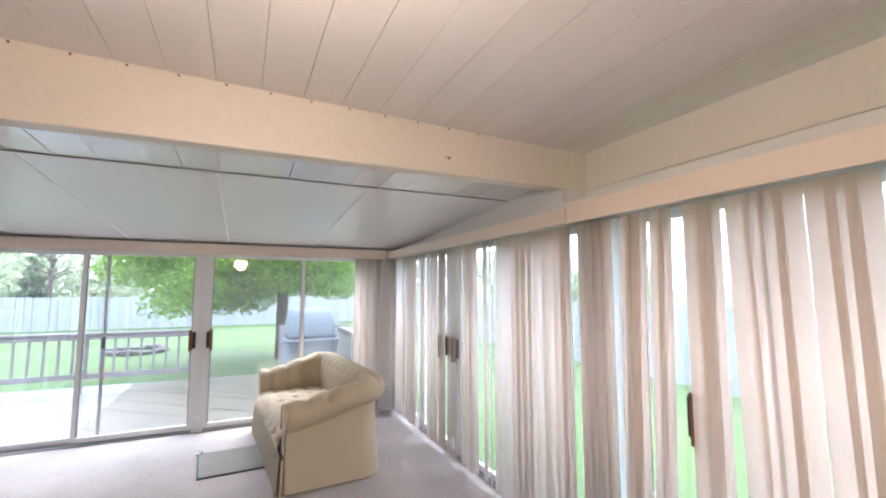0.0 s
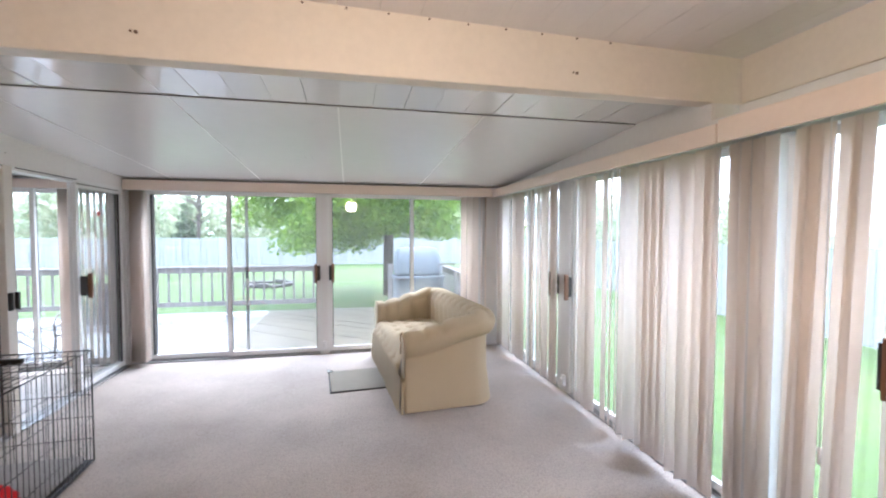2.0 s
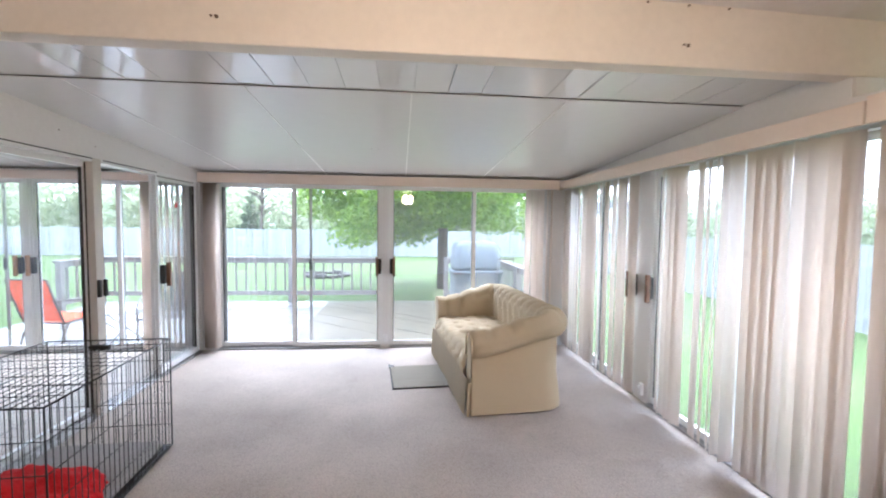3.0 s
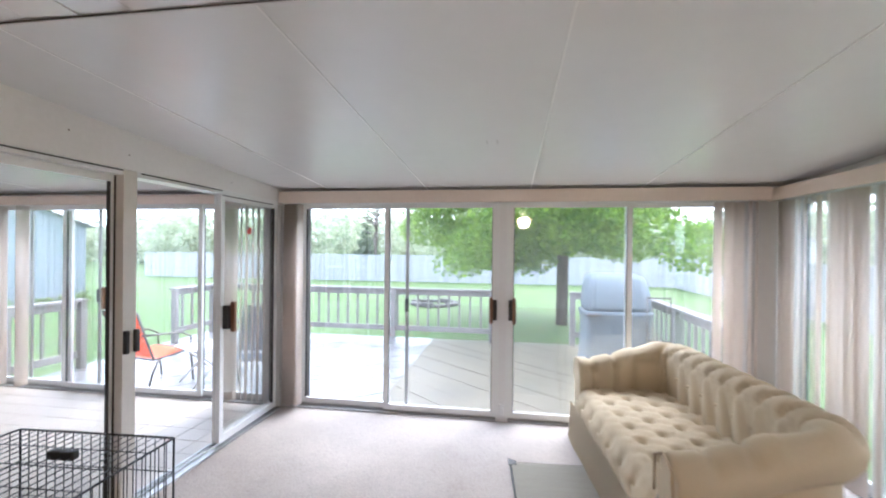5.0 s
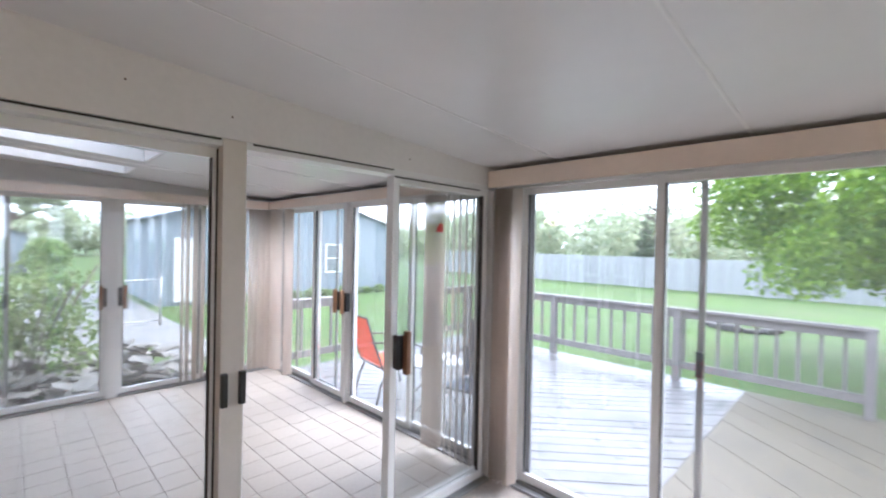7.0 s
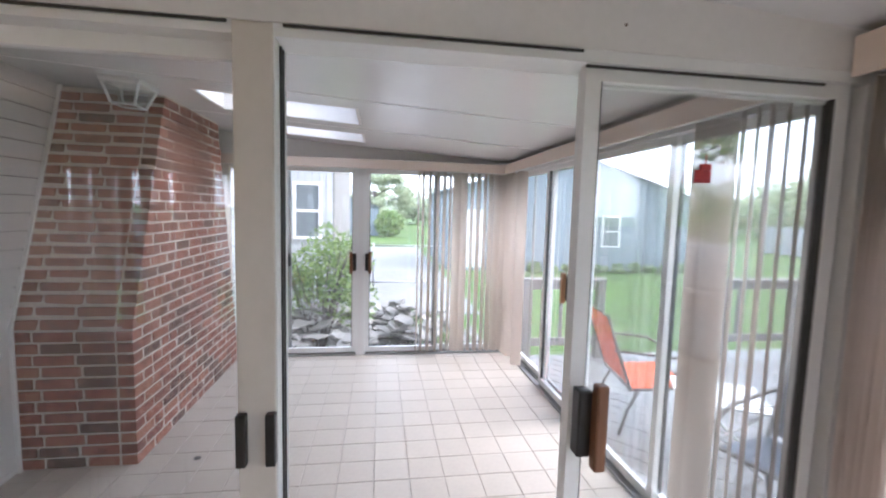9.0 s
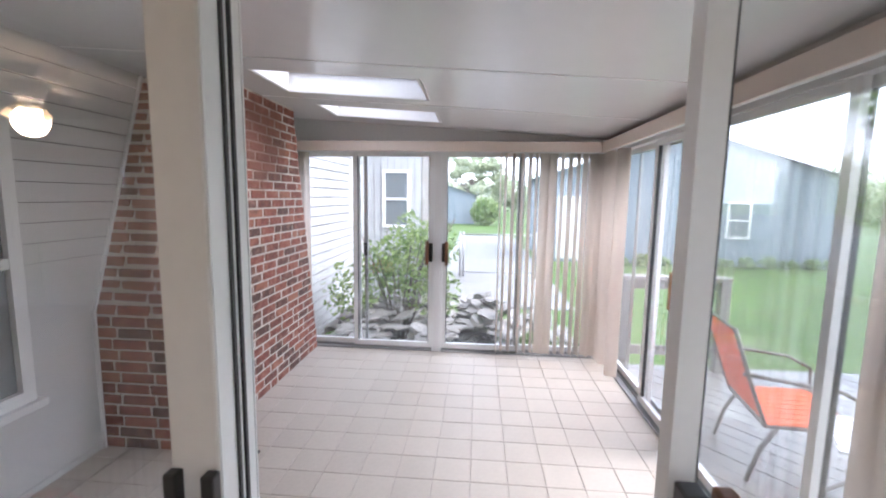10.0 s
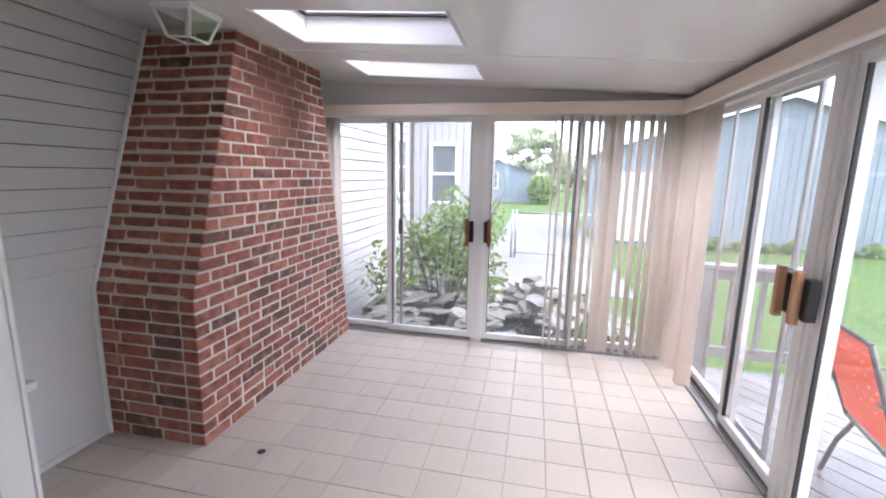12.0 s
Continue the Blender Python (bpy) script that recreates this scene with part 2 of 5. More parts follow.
# ---- building blocks ----
def box(bm, x0, x1, y0, y1, z0, z1, m=None):
    v = [bm.verts.new((x, y, z)) for z in (z0, z1) for y in (y0, y1) for x in (x0, x1)]
    for f in ((0, 2, 3, 1), (4, 5, 7, 6), (0, 1, 5, 4), (2, 6, 7, 3), (0, 4, 6, 2), (1, 3, 7, 5)):
        bm.faces.new([v[i] for i in f])
    if m is not None:
        bmesh.ops.transform(bm, matrix=m, verts=v)
    return v


def boxes(*dims):
    bm = bmesh.new()
    for d in dims:
        box(bm, *d)
    return bm


def rounded(bm, r=0.006, seg=2):
    bmesh.ops.bevel(bm, geom=bm.edges[:], offset=r, segments=seg, affect="EDGES", profile=0.5, clamp_overlap=True)
    return bm


def rod(bm, a, b, r0, r1=None, n=10):
    """A tapered rod from a to b."""
    a, b = Vector(a), Vector(b)
    r1 = r0 if r1 is None else r1
    turn = (b - a).to_track_quat("Z", "Y").to_matrix()
    rings = []
    for p, r in ((a, r0), (b, r1)):
        rings.append([bm.verts.new(p + turn @ Vector((r * math.cos(k * math.tau / n), r * math.sin(k * math.tau / n), 0))) for k in range(n)])
    for k in range(n):
        f = bm.faces.new((rings[0][k], rings[0][(k + 1) % n], rings[1][(k + 1) % n], rings[1][k]))
        f.smooth = True
    bm.faces.new(rings[0][::-1])
    bm.faces.new(rings[1])


def tube(bm, pts, r, n=8):
    """A bent tube through pts."""
    pts = [Vector(p) for p in pts]
    rings = []
    for i, p in enumerate(pts):
        d = (pts[min(i + 1, len(pts) - 1)] - pts[max(i - 1, 0)]).normalized()
        turn = d.to_track_quat("Z", "Y").to_matrix()
        rings.append([bm.verts.new(p + turn @ Vector((r * math.cos(k * math.tau / n), r * math.sin(k * math.tau / n), 0))) for k in range(n)])
    for a, b in zip(rings, rings[1:]):
        for k in range(n):
            f = bm.faces.new((a[k], a[(k + 1) % n], b[(k + 1) % n], b[k]))
            f.smooth = True
    bm.faces.new(rings[0][::-1])
    bm.faces.new(rings[-1])


def mesh_of(name, bm, material):
    me = bpy.data.meshes.new(name)
    bmesh.ops.recalc_face_normals(bm, faces=bm.faces[:])
    bm.to_mesh(me)
    bm.free()
    for mt in (material if isinstance(material, (list, tuple)) else [material]):
        me.materials.append(mt)
    return me


def part(name, bm, material, parent, label=""):
    ob = new(name, mesh_of(name, bm, material))
    ob.parent = parent
    return tagged(ob, label)


def thing(name, label, category, m=None, group="", kind=""):
    ob = new(name)
    ob.empty_display_size = 0.1
    if m is not None:
        ob.matrix_world = m
    return tagged(ob, label, category, group, kind)


def fixed(name, bm, material, label, category):
    return tagged(new(name, mesh_of(name, bm, material)), label, category, "", "structure")


def piece(name, me, parent, m):
    ob = new(name, me)
    ob.parent = parent
    ob.matrix_basis = m
    return ob


# ---- the shell ----
NORTH, EAST, WEST, PARTY, HOUSE, SOUTH = 6.0, 2.25, -5.52, -2.135, 2.58, -1.6
T = 0.12


def roof_z(y):
    return 2.21 - 0.063 * (y - 3.65)


floor_carpet = boxes((PARTY, EAST + T, SOUTH - T, NORTH + T, -0.14, 0.0))
fixed("floor", floor_carpet, M_CARPET, "worn beige looped carpet over the sunroom floor", "carpet")
grout_bed = fixed("floor_tiled", boxes((WEST - T, PARTY, HOUSE - 0.1, NORTH + T, -0.14, -0.006)), M_GROUT, "beige square ceramic tile floor with pale grout", "tile floor")

# sloping panel roof over both rooms, with two skylight wells cut through
SKY = [(-4.37, -3.83, 3.47, 4.45), (-5.23, -4.75, 3.52, 4.455)]
def roof_slab(name, x0, x1, y0, y1, holes):
    bm = bmesh.new()
    xs = sorted({x0, x1, *[h[0] for h in holes], *[h[1] for h in holes]})
    ys = sorted({y0, y1, *[h[2] for h in holes], *[h[3] for h in holes]})
    for xa, xb in zip(xs, xs[1:]):
        for ya, yb in zip(ys, ys[1:]):
            if any(h[0] <= (xa + xb) / 2 <= h[1] and h[2] <= (ya + yb) / 2 <= h[3] for h in holes):
                continue
            v = [bm.verts.new((x, y, roof_z(y) + dz)) for dz in (0, 0.14) for y in (ya, yb) for x in (xa, xb)]
            for f in ((0, 2, 3, 1), (4, 5, 7, 6), (0, 1, 5, 4), (2, 6, 7, 3), (0, 4, 6, 2), (1, 3, 7, 5)):
                bm.faces.new([v[i] for i in f])
    bmesh.ops.remove_doubles(bm, verts=bm.verts[:], dist=1e-5)
    return fixed(name, bm, M_PANEL, "glossy white insulated sloping ceiling panels", "ceiling")


roof_slab("ceiling", PARTY, EAST + T + 0.35, 3.3, NORTH + 0.3, [])
roof_slab("ceiling_tiled_room", WEST - 0.3, PARTY, HOUSE - 0.1, NORTH + 0.3, SKY)
seams = bmesh.new()
for x, y0, y1 in ((-0.68, 3.3, NORTH), (0.235, 3.3, NORTH), (-1.595, 3.3, NORTH), (1.15, 3.3, NORTH), (-2.69, HOUSE, NORTH), (-3.605, HOUSE, NORTH), (-4.535, HOUSE, NORTH)):
    v = box(seams, x - 0.004, x + 0.004, y0, y1, -0.0028, 0.004)
    for q in v:
        q.co.z += roof_z(q.co.y)
fixed("trim_ceiling_seams", seams, M_ALU, "thin white joint strips between ceiling panels", "trim")

# flat plank ceiling, eaves planks and the beams
planks = bmesh.new()
x = -2.6
while x < 2.35:
    box(planks, x, x + 0.1876, SOUTH - 0.2, 2.66, 2.56, 2.59)
    x += 0.19
box(planks, -2.7, 2.6, SOUTH - 0.2, 2.7, 2.583, 2.66)


def plank_drop(x):
    return 0.03 + 0.023 * (x + 1)


for q in planks.verts:
    q.co.z -= plank_drop(q.co.x)
fixed("ceiling_planks", planks, M_PLANK, "white painted tongue and groove plank ceiling", "ceiling")


def eaves_z(y):
    return 2.262 - 0.04 * (y - 2.74)


planks = bmesh.new()
for k in range(28):
    x = -2.6 + 0.19 * k
    end = 3.30 + 0.008 * math.sin(2.3 * k)
    v = box(planks, x, x + 0.1872, 2.74, end, 0, 0.02)
    tip = 0.0025 * math.sin(1.7 * k)
    for q in v:
        q.co.z += eaves_z(q.co.y) + tip * (q.co.x - x - 0.09) / 0.09
v = box(planks, -2.7, 2.6, 2.72, 3.4, 0.015, 0.06)
for q in v:
    q.co.z += eaves_z(q.co.y)
fixed("ceiling_eaves", planks, M_EAVES, "glossy white painted eaves planks beyond the beam", "ceiling")
fixed("trim_eaves_gap", boxes((PARTY + 0.06, EAST, 3.2945, 3.299, 2.2345, 2.2385)), M_DARK, "dark gap between eaves planks and ceiling panels", "trim")
fixed("beam_north", rounded(boxes((PARTY - 0.3, EAST + 0.35, 2.65, 2.75, 2.2, 2.575)), 0.006), M_BEAM, "cream painted timber beam with nail heads", "beam")
fixed("beam_east", rounded(boxes((2.44, 2.56, SOUTH - 0.2, 2.647, 2.2, 2.575)), 0.006), M_BEAM, "cream painted timber beam along the blinds", "beam")

fixed("wall_east_strip", boxes((2.43, 2.55, SOUTH - 0.2, 2.647, 2.06, 2.194)), M_PAINT, "white strip between the beam and the blinds", "wall")

# walls: headers and posts round the door openings
HEAD = 1.97
fixed("wall_north_header", boxes((WEST - T, EAST + T, NORTH, NORTH + T, HEAD, 2.14)), M_PAINT, "white header over the glass doors", "wall")
for name, x0, x1 in (("a", -5.64, -5.47), ("b", -3.945, -3.90), ("c", PARTY - 0.12, -1.95), ("d", -0.032, 0.032), ("e", 1.95, EAST + T)):
    fixed("wall_north_post_" + name, boxes((x0, x1, NORTH - 0.01, NORTH + T, 0.0, HEAD)), M_TRIM, "white post between glass sliding doors", "wall")
for name, y0, y1 in (("a", SOUTH, -1.3), ("b", 0.37, 0.55), ("c", 2.28, 2.46), ("d", 4.19, 4.37), ("e", 5.9, NORTH)):
    fixed("wall_east_post_" + name, boxes((EAST, EAST + T, y0, y1, 0.0, HEAD)), M_TRIM, "white post between glass sliding doors", "wall")
fixed("wall_east_header", boxes((EAST, EAST + T, SOUTH, NORTH, HEAD, 2.1), (EAST + 0.01, EAST + T, 2.66, NORTH, 2.1, 2.32)), M_PAINT, "white header over the glass doors", "wall")
fixed("wall_west_header", boxes((WEST - T, WEST, HOUSE, NORTH, HEAD, 2.36)), M_PAINT, "white gable strip over the glass doors", "wall")
for name, y0, y1 in (("a", HOUSE - 0.1, 2.75), ("b", 4.377, 4.427), ("c", 5.93, NORTH)):
    fixed("wall_west_post_" + name, boxes((WEST - T, WEST + 0.005, y0, y1, 0.0, HEAD)), M_TRIM, "white post between glass sliding doors", "wall")
pw = boxes((PARTY - 0.05, PARTY + 0.05, HOUSE, NORTH, 1.955, 2.0))
top = box(pw, PARTY - 0.05, PARTY + 0.05, HOUSE, NORTH, 2.0, 2.1)
for q in top[4:]:
    q.co.z = roof_z(q.co.y) + 0.01
fixed("wall_partition_header", pw, M_PAINT, "white header of the glazed partition", "wall")
fixed("wall_partition_post", rounded(boxes((PARTY - 0.055, PARTY + 0.05, 4.258, 4.347, 0.0, 1.954)), 0.004), M_POST, "white post between the partition's sliding doors", "wall")
fixed("wall_partition_house", boxes((PARTY - 0.1, PARTY, SOUTH, HOUSE, 0.0, 2.6)), M_PAINT, "plain white house wall", "wall")
fixed("wall_south", boxes((PARTY - 0.1, EAST + 0.4, SOUTH - T, SOUTH, 0.0, 2.7)), M_PAINT, "plain white house wall", "wall")
# Dark backing, seen through the board gaps as painted lap shadow.
fixed("wall_house_core", boxes((WEST - T, PARTY, HOUSE - 0.12, HOUSE - 0.012, -0.5, 2.5)), M_DARK, "dark backing that draws lap shadows in the white siding", "wall")


# ---- glass sliding doors ----
def handle_parts(panel, x, side, tan=False):
    """Latch and wooden grip on the inside of a panel's stile."""
    bm = rounded(boxes((x - 0.019, x + 0.019, -0.045, -0.0, 0.90, 1.08)), 0.005)
    latch = part("handle", bm, M_BLACK, panel, "black latch with wooden grip")
    bm = rounded(boxes((x - side * 0.03 - 0.016, x - side * 0.03 + 0.016, -0.078, -0.043, 0.875, 1.105)), 0.006)
    part("grip", bm, M_GRIP_TAN if tan else M_GRIP, latch)


def sliding_door(name, width, height, m, panels, label, sill=0.03):
    """Local: x along the wall, y outwards, z up. panels: x0, x1, depth, handle at x or None, its side."""
    d = thing(name, label, "sliding door", m, kind="structure")
    part("door_frame", boxes((0, width, 0.0, 0.11, height - 0.03, height), (0, 0.022, 0.0, 0.11, 0, height - 0.03), (width - 0.022, width, 0.0, 0.11, 0, height - 0.03)), M_ALU, d)
    part("track", boxes((0.022, width - 0.022, -0.015, 0.11, 0, sill * 0.5), (0.022, width - 0.022, 0.03, 0.036, sill * 0.5, sill), (0.022, width - 0.022, 0.075, 0.081, sill * 0.5, sill)), M_TRACK, d, "dull aluminium sill track")
    for x0, x1, dep, hx, side, *tan in panels:
        w, z0, z1 = 0.042, sill, height - 0.028
        p = part("panel", boxes((x0, x0 + w, dep, dep + 0.03, z0, z1), (x1 - w, x1, dep, dep + 0.03, z0, z1), (x0 + w, x1 - w, dep, dep + 0.03, z0, z0 + 0.05), (x0 + w, x1 - w, dep, dep + 0.03, z1 - w, z1)), M_ALU, d)
        part("seal", boxes((x0 + w, x0 + w + 0.006, dep + 0.005, dep + 0.025, z0 + 0.05, z1 - w), (x1 - w - 0.006, x1 - w, dep + 0.005, dep + 0.025, z0 + 0.05, z1 - w)), M_DARK, p)
        g = part("pane", boxes((x0 + w, x1 - w, dep + 0.014, dep + 0.018, z0 + 0.05, z1 - w)), M_GLASS, p, "clear glass pane")
        g.visible_shadow = False
        if hx is not None:
            handle_parts(p, hx, side, *tan)
    return d


def north_m(x):
    return pose(x, NORTH, 0)


def west_m(y):
    return pose(WEST, y, 0, 0, 0, 90)


def east_m(y):
    return pose(EAST, y, 0, 0, 0, -90)


H = 1.97
LAB = "white aluminium sliding glass door, closed"
sliding_door("door_1", 1.918, H, north_m(-1.95), [(0.02, 0.9, 0.055, None, 1), (0.86, 1.898, 0.015, 1.882, 1)], LAB)
sliding_door("door_2", 1.918, H, north_m(0.032), [(0.02, 1.06, 0.015, 0.04, -1), (1.015, 1.898, 0.055, None, 1)], LAB)
sliding_door("door_3", 1.525, H, north_m(-5.47), [(0.02, 0.935, 0.055, None, 1), (0.87, 1.505, 0.015, 1.486, 1, True)], LAB)
sliding_door("door_4", 1.64, H, north_m(-3.90), [(0.02, 0.93, 0.015, 0.042, 1, True), (0.87, 1.62, 0.055, None, 1)], LAB)
sliding_door("door_5", 1.627, H, west_m(2.75), [(0.02, 0.88, 0.055, None, 1), (0.82, 1.607, 0.015, 1.588, 1)], LAB)
sliding_door("door_6", 1.503, H, west_m(4.427), [(0.02, 0.79, 0.015, 0.04, -1), (0.73, 1.483, 0.055, None, 1)], LAB)
sliding_door("door_7", 1.53, H, east_m(5.9), [(0.02, 0.8, 0.055, None, 1), (0.74, 1.51, 0.015, 1.50, 1)], LAB)
sliding_door("door_8", 1.73, H, east_m(4.19), [(0.02, 0.9, 0.015, 0.03, -1), (0.84, 1.71, 0.055, None, 1)], LAB)
sliding_door("door_9", 1.73, H, east_m(2.28), [(0.02, 0.47, 0.055, None, 1), (0.44, 1.71, 0.015, 0.475, -1)], LAB)
sliding_door("door_10", 1.67, H, east_m(0.37), [(0.02, 0.87, 0.055, None, 1), (0.81, 1.65, 0.015, 1.64, 1)], LAB)

# glazed partition: closed unit to the south, open unit to the north
sliding_door("door_11", 1.668, 1.955, pose(PARTY + 0.045, HOUSE + 0.05, 0, 0, 0, 90), [(0.02, 0.84, 0.02, None, 1), (0.80, 1.655, 0.06, None, 1)], "white framed sliding glass partition door, closed")
sliding_door("door_12", 1.64, 1.955, pose(PARTY + 0.045, 4.328, 0, 0, 0, 90), [(0.783, 1.58, 0.015, 0.803, -1), (0.794, 1.615, 0.055, None, 1)], "white framed sliding glass partition door, slid open")
for y in (4.27, 4.338):
    tagged(new("door_pull", mesh_of("door_pull", rounded(boxes((PARTY + 0.05, PARTY + 0.075, y - 0.012, y + 0.012, 0.915, 1.045)), 0.004), M_BLACK)), "black plastic door pull on the partition post", "handle")
for s, y in ((1, 4.352), (-1, 4.256)):
    fixed("trim_jamb_seal" + ("_a" if s > 0 else "_b"), boxes(*[(PARTY - 0.033 + k * 0.024, PARTY - 0.025 + k * 0.024, y - 0.003, y + 0.003, 0.03, 1.92) for k in range(2)]), M_DARK, "dark vinyl jamb seals of the partition post", "trim")

fixed("trim_partition_flange", boxes((PARTY - 0.070, PARTY - 0.066, 4.335, 4.352, 0.0, 1.94)), M_ALU, "white outer flange of the partition doorway", "trim")
fixed("trim_partition_head_seal", boxes((PARTY + 0.051, PARTY + 0.054, HOUSE + 0.1, 4.25, 1.944, 1.951), (PARTY + 0.051, PARTY + 0.054, 4.37, 5.09, 1.944, 1.951), (PARTY + 0.046, PARTY + 0.05, 5.1, NORTH - 0.2, 1.91, 1.917)), M_DARK, "dark seal line under the partition header", "trim")
fixed("wall_east_filler", boxes((EAST + 0.02, 2.55, 2.655, 2.745, 2.06, 2.199)), M_PAINT, "white filler under the beam end", "wall")


def screen_door(name, m, x0, x1, latch):
    """Sliding insect screen outside the glass: a slim frame with a black latch."""
    d = thing(name, "slim grey screen door frame outside the glass", "screen door", m, kind="structure")
    part("screen_frame", boxes((x0, x0 + 0.03, 0.09, 0.105, 0.03, 1.93), (x1 - 0.03, x1, 0.09, 0.105, 0.03, 1.93), (x0 + 0.03, x1 - 0.03, 0.09, 0.105, 0.03, 0.07), (x0 + 0.03, x1 - 0.03, 0.09, 0.105, 1.90, 1.93)), M_TRACK, d)
    part("latch", rounded(boxes((latch - 0.018, latch + 0.018, 0.070, 0.09, 0.93, 1.06)), 0.004, 1), M_BLACK, d)
    return d


screen_door("screen_door_1", north_m(-1.95), 0.06, 1.075, 1.06)
screen_door("screen_door_2", west_m(2.75), 0.06, 0.945, 0.925)
screen_door("screen_door_3", north_m(-5.47), 0.37, 1.255, 1.24)

# ---- outdoors: lawn, deck, fence ----
fixed("ground", boxes((-400, 400, -400, 400, -1.6, -0.5)), M_GRASS, "mown green lawn", "lawn")
rng = random.Random(7)
M_PATH = surface("pale concrete", (0.21, 0.205, 0.20), 0.7, 0.08, 25, 0.8, 0.2)
M_SHED = surface("pale blue painted boards", (0.205, 0.24, 0.27), 0.7, 0.06, 14, 1, 0.2, stretch=(5, 5, 0.5))
M_SHINGLE = surface("grey roof shingle", (0.20, 0.20, 0.21), 0.9, 0.15, 30, 3, 0.4)
M_WINDOW = surface("dark window glass", (0.16, 0.18, 0.19), 0.1, 0.1, 5, 1, 0.0)
M_COVER = surface("grey blue vinyl cover", (0.145, 0.165, 0.178), 0.75, 0.1, 18, 4, 0.3)
M_IRON = surface("dark bronze tube", (0.10, 0.085, 0.075), 0.4, 0.1, 40, 5, 0.05, metal=0.4)
M_ORANGE = surface("orange woven sling", (0.90, 0.20, 0.05), 0.6, 0.06, 80, 5, 0.2, through_light=0.45)
M_NAVY = surface("dark blue woven strap", (0.03, 0.045, 0.075), 0.5, 0.1, 60, 5, 0.15)
M_WHITE = surface("white enamelled steel", (0.78, 0.78, 0.78), 0.35, 0.04, 40, 3, 0.04)
M_STONE = surface("grey limestone", (0.26, 0.245, 0.23), 0.85, 0.2, 25, 4, 0.6, pieces=0.25, dirt=(0.20, 0.19, 0.17))
M_FIRE = surface("sooty fire ring stone", (0.11, 0.10, 0.095), 0.9, 0.25, 25, 4, 0.6)
M_WATER = surface("dark pond water", (0.02, 0.025, 0.025), 0.05, 0.2, 6, 1, 0.1)
M_SOFA = surface("cream cotton upholstery", (0.53, 0.43, 0.285), 0.85, 0.05, 160, 3, 0.18)
M_WELT = surface("cream piping", (0.52, 0.41, 0.27), 0.85, 0.05, 160, 3, 0.15)
M_MAT = surface("grey ribbed mat", (0.37, 0.35, 0.30), 0.95, 0.1, 120, 3, 0.5, stretch=(1, 8, 1))
M_WIRE = surface("black coated wire", (0.025, 0.025, 0.027), 0.4, 0.1, 60, 5, 0.05)
M_PAN = surface("grey crate pad", (0.30, 0.28, 0.27), 0.85, 0.12, 40, 4, 0.3)
M_RED = surface("red fleece", (0.55, 0.015, 0.02), 0.95, 0.2, 70, 8, 0.8)
M_TAG = surface("red plastic ornament", (0.62, 0.05, 0.05), 0.4, 0.1, 40, 8, 0.1, through_light=0.4)
M_BRASS = surface("antique brass", (0.42, 0.30, 0.14), 0.3, 0.1, 40, 5, 0.05, metal=0.9)
M_FROST = glass_pane("seeded lamp glass", (0.93, 0.93, 0.92))
M_BULB = glowing("lamp glass", (1.0, 0.66, 0.32), 1.3)
M_BLADE = surface("white fan blade", (0.74, 0.72, 0.70), 0.45, 0.04, 30, 3, 0.05)
M_NAIL = surface("rusty nail head", (0.16, 0.11, 0.08), 0.7, 0.2, 60, 6, 0.1, metal=0.4)

# skylight wells
for x0, x1, y0, y1 in SKY:
    s = thing("window_skylight", "white skylight well with clear glass and a small crank", "skylight", kind="structure")
    bm = bmesh.new()
    for a, b, c, d in ((x0 + 0.004, x0 + 0.02, y0 + 0.004, y1 - 0.004), (x1 - 0.02, x1 - 0.004, y0 + 0.004, y1 - 0.004), (x0 + 0.02, x1 - 0.02, y0 + 0.004, y0 + 0.02), (x0 + 0.02, x1 - 0.02, y1 - 0.02, y1 - 0.004)):
        for q in box(bm, a, b, c, d, 0.001, 0.36):
            q.co.z += roof_z(q.co.y)
    part("well", bm, M_PAINT, s)
    bm = bmesh.new()
    for a, b, c, d in ((x0 + 0.022, x0 + 0.05, y0 + 0.022, y1 - 0.022), (x1 - 0.05, x1 - 0.022, y0 + 0.022, y1 - 0.022), (x0 + 0.05, x1 - 0.05, y0 + 0.022, y0 + 0.05), (x0 + 0.05, x1 - 0.05, y1 - 0.05, y1 - 0.022)):
        for q in box(bm, a, b, c, d, 0.14, 0.152):
            q.co.z += roof_z(q.co.y)
    part("window_frame", bm, M_DARK, s)
    bm = bmesh.new()
    for q in box(bm, x0 + 0.021, x1 - 0.021, y0 + 0.021, y1 - 0.021, 0.154, 0.158):
        q.co.z += roof_z(q.co.y)
    part("pane", bm, M_GLASS, s).visible_shadow = False
    bm = bmesh.new()
    zc = roof_z(y1) + 0.09
    rod(bm, (x1 - 0.06, y1, zc), (x1 - 0.06, y1 - 0.05, zc), 0.012)
    rod(bm, (x1 - 0.06, y1 - 0.045, zc), (x1 - 0.10, y1 - 0.05, zc - 0.03), 0.007)
    part("crank", bm, M_TRACK, s)

# ---- vertical blinds ----
def slat_mesh(length, w=0.089):
    bm = bmesh.new()
    n = 6
    rows = []
    for z in (0, length):
        for t in (0, 0.0012):
            rows.append([bm.verts.new((w * (k / n - 0.5), 0.010 * (1 - (2 * k / n - 1) ** 2) + t, z)) for k in range(n + 1)])
    b0, b1, t0, t1 = rows
    for k in range(n):
        for q in ((b0[k], b0[k + 1], t0[k + 1], t0[k]), (b1[k], t1[k], t1[k + 1], b1[k + 1]), (b0[k], b1[k], b1[k + 1], b0[k + 1]), (t0[k], t0[k + 1], t1[k + 1], t1[k])):
            f = bm.faces.new(q)
            f.smooth = True
    return mesh_of("slat", bm, M_SLAT)


SLAT = slat_mesh(1.885)


